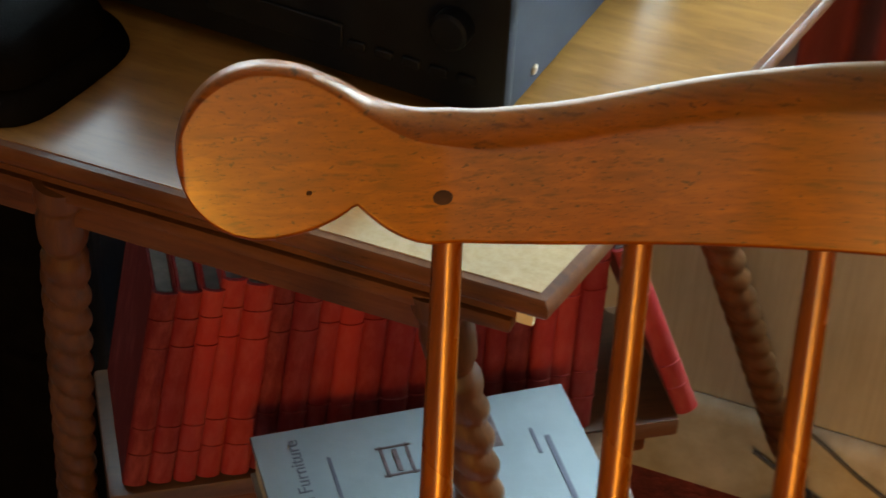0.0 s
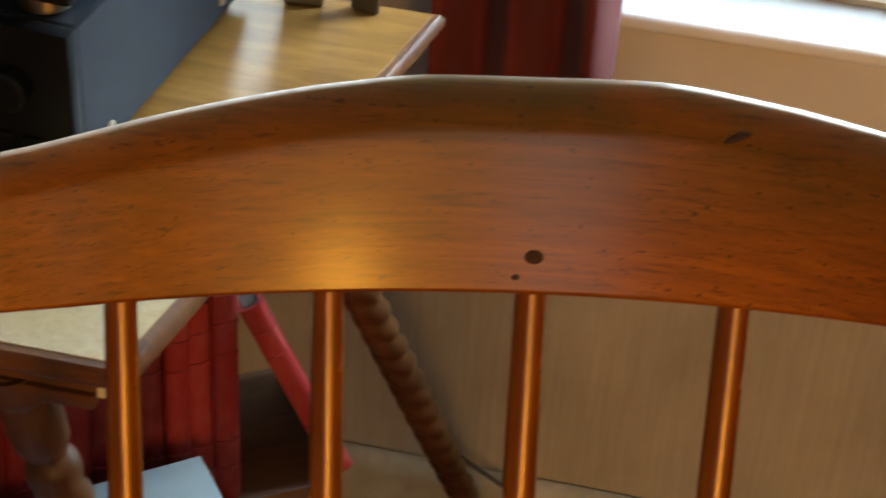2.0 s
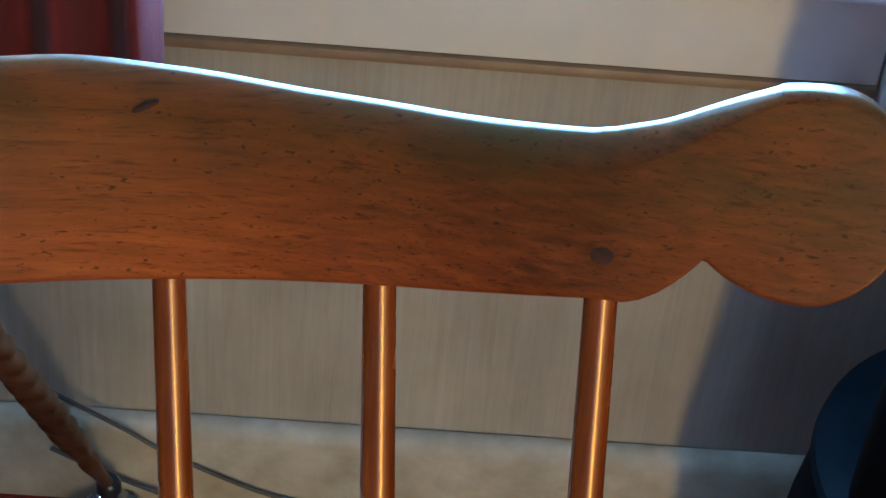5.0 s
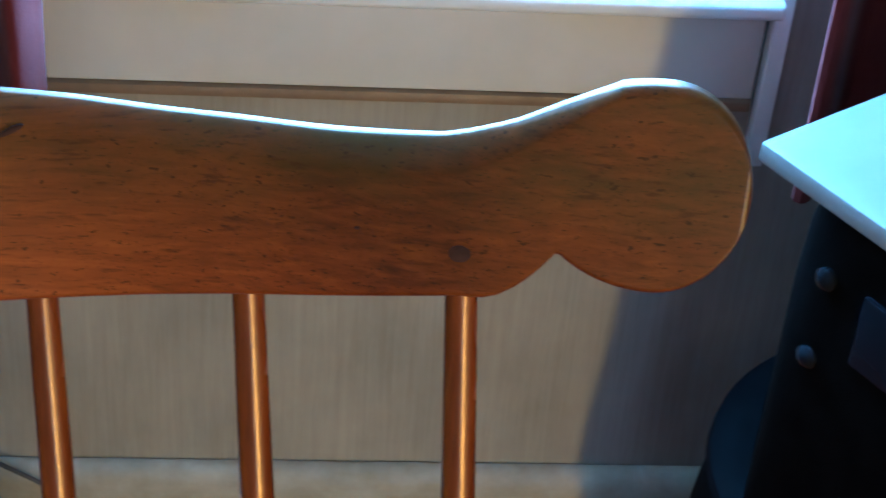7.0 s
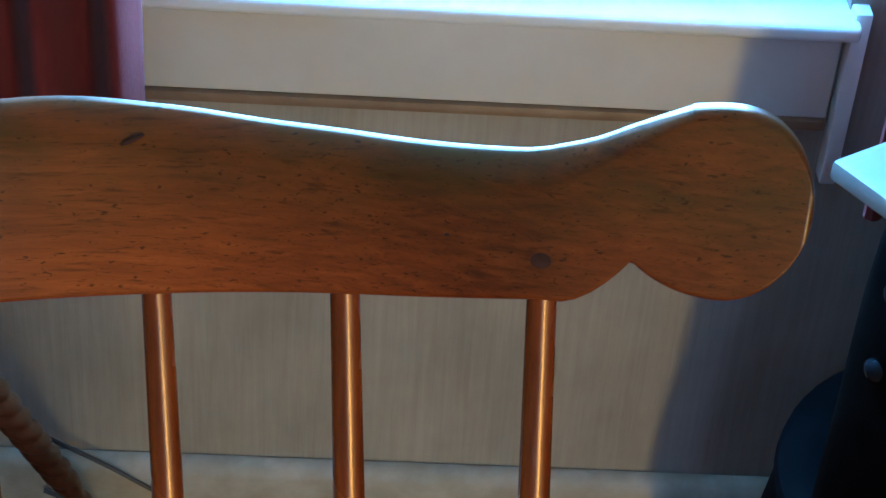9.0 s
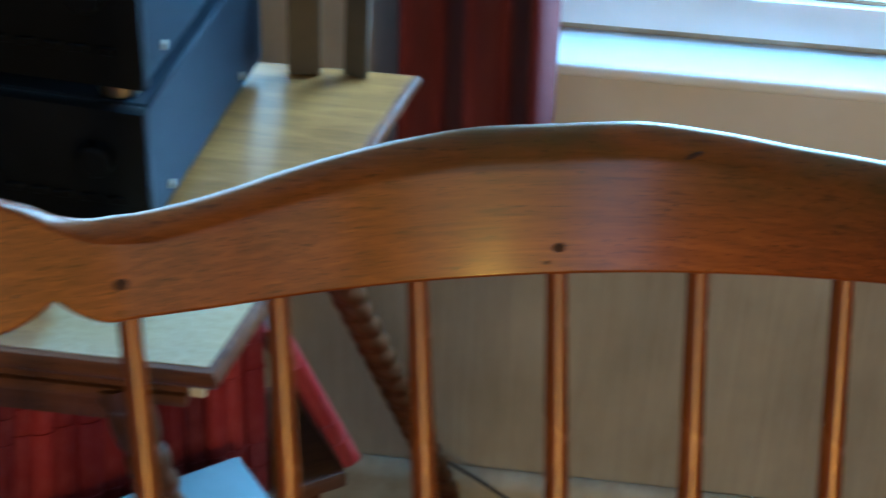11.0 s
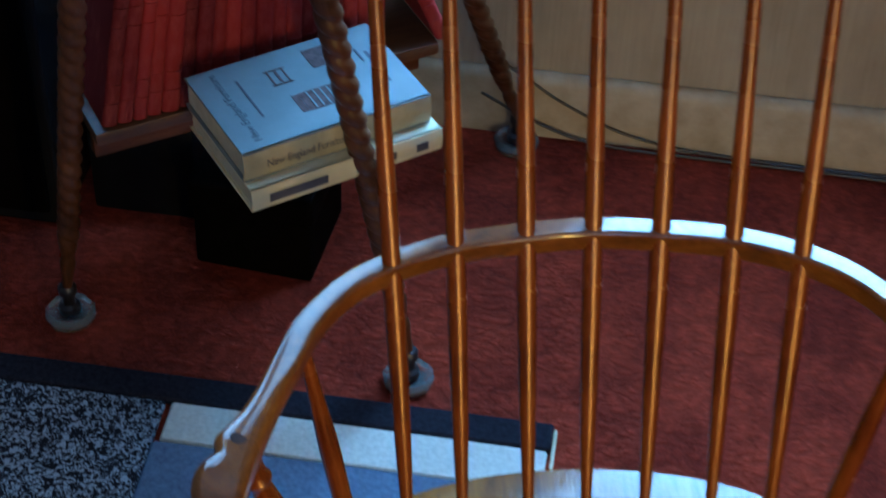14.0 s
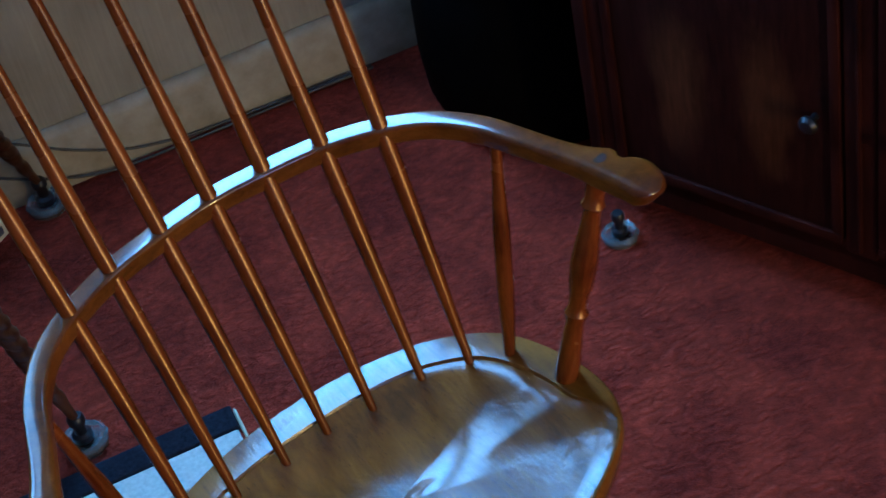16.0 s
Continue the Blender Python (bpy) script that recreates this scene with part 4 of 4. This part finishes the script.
# ---- floor things under the table ----
low = thing("low_black_box", pose(-0.425, 0.532, 0, 0, 0, -5), "low black leather-covered box with a lid on the carpet", "box")
part("body", box(0.164, 0.154, 0.100, (0, 0, 0), 0.006, 2), M_leather, low)
part("lid", box(0.172, 0.162, 0.046, (0, 0, 0.1004), 0.007, 3), M_leather, low, "overlapping black lid")
case = thing("black_case", pose(-0.605, 0.630, 0), "low black plastic case pushed under the table", "case")
part("body", box(0.15, 0.17, 0.160, (0, 0, 0), 0.008, 2), M_black, case)
part("lid", box(0.152, 0.172, 0.038, (0, 0, 0.1604), 0.008, 2), M_black, case)


def speaker(m, w, d, h, label):
    ob = thing("loudspeaker", m, label, "loudspeaker", "floor-standing loudspeakers")
    part("cabinet", box(w, d, h, (0, 0, 0.0), 0.008, 3), M_black_gloss, ob)
    part("grille", box(w - 0.03, 0.014, h - 0.06, (0, -d / 2 - 0.006, 0.03), 0.005, 2), M_leather, ob, "black cloth grille")
    return ob


speaker(pose(-0.860, 0.620, 0, 0, 0, 0), 0.30, 0.24, 0.700, "tall glossy black floor-standing loudspeaker beside the table")

# ---- hi-fi on the table ----
HF = pose(-0.438, 0.444, TZ + 0.0018, 0, 0, -5)


def component(name, m, w, d, h, label, foot_mat, gap):
    ob = thing(name, m, label, "hi-fi unit")
    part("case", box(w, d, h, (0, 0.004, gap), 0.002, 1), M_steel, ob, "grey-blue painted steel case")
    part("front_panel", box(w + 0.004, 0.012, h + 0.001, (0, -d / 2 - 0.003, gap - 0.0005), 0.003, 2), M_black, ob, "black front panel")
    part("display", box(w * 0.42, 0.002, h * 0.30, (-w * 0.05, -d / 2 - 0.0098, gap + h * 0.55), 0.0008, 1), M_black_gloss, ob)
    part("drawer", box(w * 0.30, 0.003, h * 0.20, (w * 0.02, -d / 2 - 0.0102, gap + h * 0.18), 0.001, 1), M_black, ob)
    for k in range(5):
        part("button", box(0.012, 0.003, 0.006, (w * 0.20 + 0.018 * k, -d / 2 - 0.0102, gap + h * 0.22), 0.001, 1), M_black, ob)
    part("knob", lathe([(0.012, 0), (0.012, 0.010), (0.010, 0.012), (0.003, 0.0125)], 20), M_black, ob, "", Matrix.Translation((w * 0.40, -d / 2 - 0.009, gap + h * 0.62)) @ Matrix.Rotation(radians(90), 4, "X"))
    for sx in (-1, 1):
        for sy in (-1, 1):
            part("foot", lathe([(0.013, 0), (0.014, 0.001), (0.014, gap - 0.002), (0.012, gap)], 20), foot_mat, ob, "round metal foot", Matrix.Translation((sx * (w / 2 - 0.024), sy * (d / 2 - 0.014), 0)))
        for sy in (-0.35, 0.3):
            part("screw", lathe([(0.0035, -0.002), (0.0035, 0.001), (0.002, 0.0018)], 10), M_gold, ob, "", Matrix.Translation((sx * w / 2, sy * d, gap + 0.012)) @ Matrix.Rotation(radians(90) * sx, 4, "Y"))
    return ob


component("receiver", HF, 0.315, 0.24, 0.092, "wide black receiver with grey steel sides on the table", M_black, 0.010)
component("disc_player", HF @ Matrix.Translation((0, 0, 0.103)), 0.315, 0.23, 0.110, "black disc player standing on the receiver on shiny metal feet", M_gold, 0.014)


def black_pad():
    ob = thing("padded_case", pose(-0.598, 0.253, TZ + 0.0018, 0, 0, -8), "soft black leather padded case lying on the table edge", "case")

    def pillow(w, d, h, at):
        bm = bmesh.new()
        rings = []
        for k in range(9):
            a = math.pi / 2 * k / 8
            f, z = math.cos(a) ** 0.5 if k < 8 else 0.02, math.sin(a) * h
            ring = []
            for i in range(32):
                b = 2 * math.pi * i / 32
                c, s = math.cos(b), math.sin(b)
                x = math.copysign(abs(c) ** 0.5, c) * w / 2 * (0.30 + 0.70 * f)
                y = math.copysign(abs(s) ** 0.5, s) * d / 2 * (0.30 + 0.70 * f)
                ring.append((at[0] + x, at[1] + y, at[2] + z))
            rings.append(ring)
        return loft(rings, bm)
    part("lower_pad", pillow(0.130, 0.130, 0.024, (0, 0, 0)), M_leather, ob)
    part("upper_pad", pillow(0.070, 0.100, 0.026, (0.022, -0.004, 0.020)), M_leather, ob)
    part("upper_pad", pillow(0.052, 0.100, 0.018, (-0.039, -0.004, 0.018)), M_leather, ob)
    return ob


black_pad()

pad = thing("notepad", pose(-0.640, 0.440, TZ + 0.0018, 0, 0, -10), "thick pale bluish notepad at the table edge", "notepad")
part("page_block", box(0.076, 0.126, 0.0176, (0, 0, 0.002), 0.001, 1), M_paper, pad, "greyish page edges")
part("cover", box(0.080, 0.130, 0.0018, (0, 0, 0), 0.0006, 1), M_card, pad)
part("cover", box(0.080, 0.130, 0.0022, (0, 0, 0.0198), 0.0008, 1), M_card, pad, "pale bluish card cover")

# envelopes standing at the back of the table
for x, y, w, h, turn, tilt, mat, label in ((-0.236, 0.552, 0.026, 0.13, 8, -6, M_tan, "tan paper envelope standing at the back of the table"), (-0.196, 0.556, 0.020, 0.15, -14, -4, M_tan, "narrow tan paper envelope standing behind the hi-fi")):
    single("envelope", box(w, 0.004, h, (0, 0, 0), 0.001, 1), mat, label, "envelope", Matrix.Translation((x, y, TZ + 0.0016)) @ Matrix.Rotation(radians(turn), 4, "Z") @ Matrix.Rotation(radians(tilt), 4, "X"), "envelopes on the table")

# ---- rug ----
rug = thing("rug", Matrix.Identity(4), "rug with black border, ivory stripe, blue and tweed fields", "rug")
RX0, RX1, RY0, RY1 = -1.4, 0.001, -0.65, 0.242


def patch(name, x0, x1, y0, y1, mat, label, h=0.011):
    part(name, box(x1 - x0, y1 - y0, h, ((x0 + x1) / 2, (y0 + y1) / 2, 0.0), 0.003, 1), mat, rug, label)


patch("border", RX0, RX1, 0.197, RY1, M_rug_black, "black wool border", 0.012)
patch("stripe", -0.477, RX1 - 0.004, 0.131, 0.1965, M_rug_white, "ivory wool stripe")
patch("field", -0.484, RX1 - 0.002, RY0, 0.1305, M_rug_blue, "grey-blue wool field")
patch("field", RX0, -0.485, RY0, 0.1965, M_tweed, "black and white tweed field")
patch("selvage", RX1 + 0.0005, RX1 + 0.005, RY0, RY1 - 0.004, M_paper, "tan bound edge", 0.007)

# ---- tub chair by the wall ----
tub = thing("tub_chair", Matrix.Translation((0.667, 0.612, 0)), "low black leather tub chair with a rounded seat rim", "chair")
part("base", lathe([(0.150, 0.0), (0.172, 0.012), (0.186, 0.05), (0.190, 0.12), (0.186, 0.22), (0.178, 0.285), (0.172, 0.297), (0.150, 0.300), (0.01, 0.300)], 56), M_leather, tub)
part("piping", lathe([(0.130, 0.298), (0.156, 0.2985), (0.176, 0.299), (0.181, 0.306), (0.179, 0.316), (0.170, 0.322), (0.154, 0.322), (0.130, 0.310)], 56), M_rim, tub, "satin blue-grey rounded seat rim")


def cushion(w, d, z0, z1, bulge=0.86):
    """Upright cushion, rounded at its edges and top."""
    rings = []
    for f, u in ((0.94, 0.0), (1, 0.06), (1, 0.72), (0.985, 0.86), (0.94, 0.95), (bulge, 1.0)):
        ring = []
        for k in range(40):
            a = 2 * math.pi * k / 40
            c, s = math.cos(a), math.sin(a)
            ring.append((math.copysign(abs(c) ** 0.35, c) * w / 2 * f, math.copysign(abs(s) ** 0.45, s) * d / 2 * f, z0 + (z1 - z0) * u))
        rings.append(ring)
    return loft(rings)


TUB_TURN = Matrix.Rotation(radians(-57), 4, "Z")
TUB_BACK = Matrix.Translation((-0.027, -0.087, 0)) @ TUB_TURN
part("backrest", cushion(0.245, 0.225, 0.323, 0.656), M_leather, tub, "broad upright black leather backrest", TUB_BACK)
part("inset_panel", box(0.130, 0.008, 0.060, (0.030, -0.1105, 0.540), 0.003, 2), M_black_gloss, tub, "recessed glossy black panel", TUB_BACK)
for z in (0.520, 0.590):
    part("button", lathe([(0.009, -0.004), (0.009, 0.003), (0.006, 0.006), (0.002, 0.007)], 16), M_black_gloss, tub, "shiny black button", TUB_BACK @ Matrix.Translation((-0.070, -0.1105, z)) @ Matrix.Rotation(radians(90), 4, "X"))

# ---- mahogany cabinet ----
CB = pose(0.589, 0.307, 0, 0, 0, -60.4)
cab = thing("cabinet", CB, "dark mahogany cabinet with flame-figured veneer doors and glass caster cups", "cabinet")
part("carcass", box(0.94, 0.42, 0.722, (0.47, 0.232, 0.060), 0.006), M_mahogany, cab)
part("plinth", box(0.90, 0.016, 0.05, (0.47, 0.030, 0.035), 0.003), M_mahogany, cab)
for x0, x1 in ((0.004, 0.048), (0.392, 0.436), (0.780, 0.824)):
    part("stile", box(x1 - x0, 0.020, 0.66, ((x0 + x1) / 2, 0.013, 0.095), 0.004, 2), M_mahogany, cab, "reddish upright stile with a bead")
    part("bead", box(0.006, 0.006, 0.64, ((x0 + x1) / 2, 0.0005, 0.105), 0.002, 2), M_mahogany, cab)
for k in range(2):
    mid = 0.220 + 0.388 * k
    door = part("door", box(0.338, 0.018, 0.62, (0, 0, -0.31), 0.004), M_flame, cab, "flame-veneered door", Matrix.Translation((mid, 0.014, 0.42)))
    for x0, z0, sx, sz in ((0, 0.295, 0.338, 0.014), (0, -0.309, 0.338, 0.014), (-0.162, -0.294, 0.014, 0.588), (0.162, -0.294, 0.014, 0.588)):
        part("door_moulding", box(sx, 0.006, sz, (x0, -0.012, z0), 0.002), M_mahogany, door)
    part("knob", lathe([(0.005, 0), (0.005, 0.010), (0.012, 0.016), (0.013, 0.021), (0.009, 0.026), (0.002, 0.027)], 18), M_iron, door, "small dark brass knob", Matrix.Translation((0.134 * (1 - 2 * k), -0.009, -0.110)) @ Matrix.Rotation(radians(90), 4, "X"))
for ax, ay in ((0.06, -0.030), (0.91, 0.02), (0.06, 0.40), (0.91, 0.40)):
    caster(cab, Matrix.Translation((ax, ay, 0)) @ Matrix.Diagonal((0.8, 0.8, 0.85, 1)))
single("board", box(0.27, 0.25, 0.016, (0.135, 0.125, 0), 0.004, 2), M_board, "glossy pale grey board lying on the backrest of the black chair", "board", pose(0.456, 0.568, 0.656, 0, 0, -57))

# ---- cables ----
for pts in ([(-0.175, 0.816, 0.150), (-0.109, 0.816, 0.109), (-0.060, 0.816, 0.075), (-0.006, 0.815, 0.047), (0.047, 0.815, 0.025), (0.134, 0.815, 0.009), (0.283, 0.814, 0.004), (0.443, 0.812, 0.004)],
            [(-0.170, 0.812, 0.075), (-0.106, 0.812, 0.040), (-0.035, 0.811, 0.012), (0.035, 0.808, 0.004), (0.141, 0.806, 0.004), (0.318, 0.806, 0.004), (0.444, 0.804, 0.004)],
            [(-0.250, 0.800, 0.360), (-0.215, 0.825, 0.362), (-0.185, 0.827, 0.385), (-0.155, 0.827, 0.420), (-0.150, 0.827, 0.480)]):
    single("cable", tube(pts, 0.0023, 60), M_cable, "thin dark cable trailing along the baseboard", "cable", group="cables by the wall")
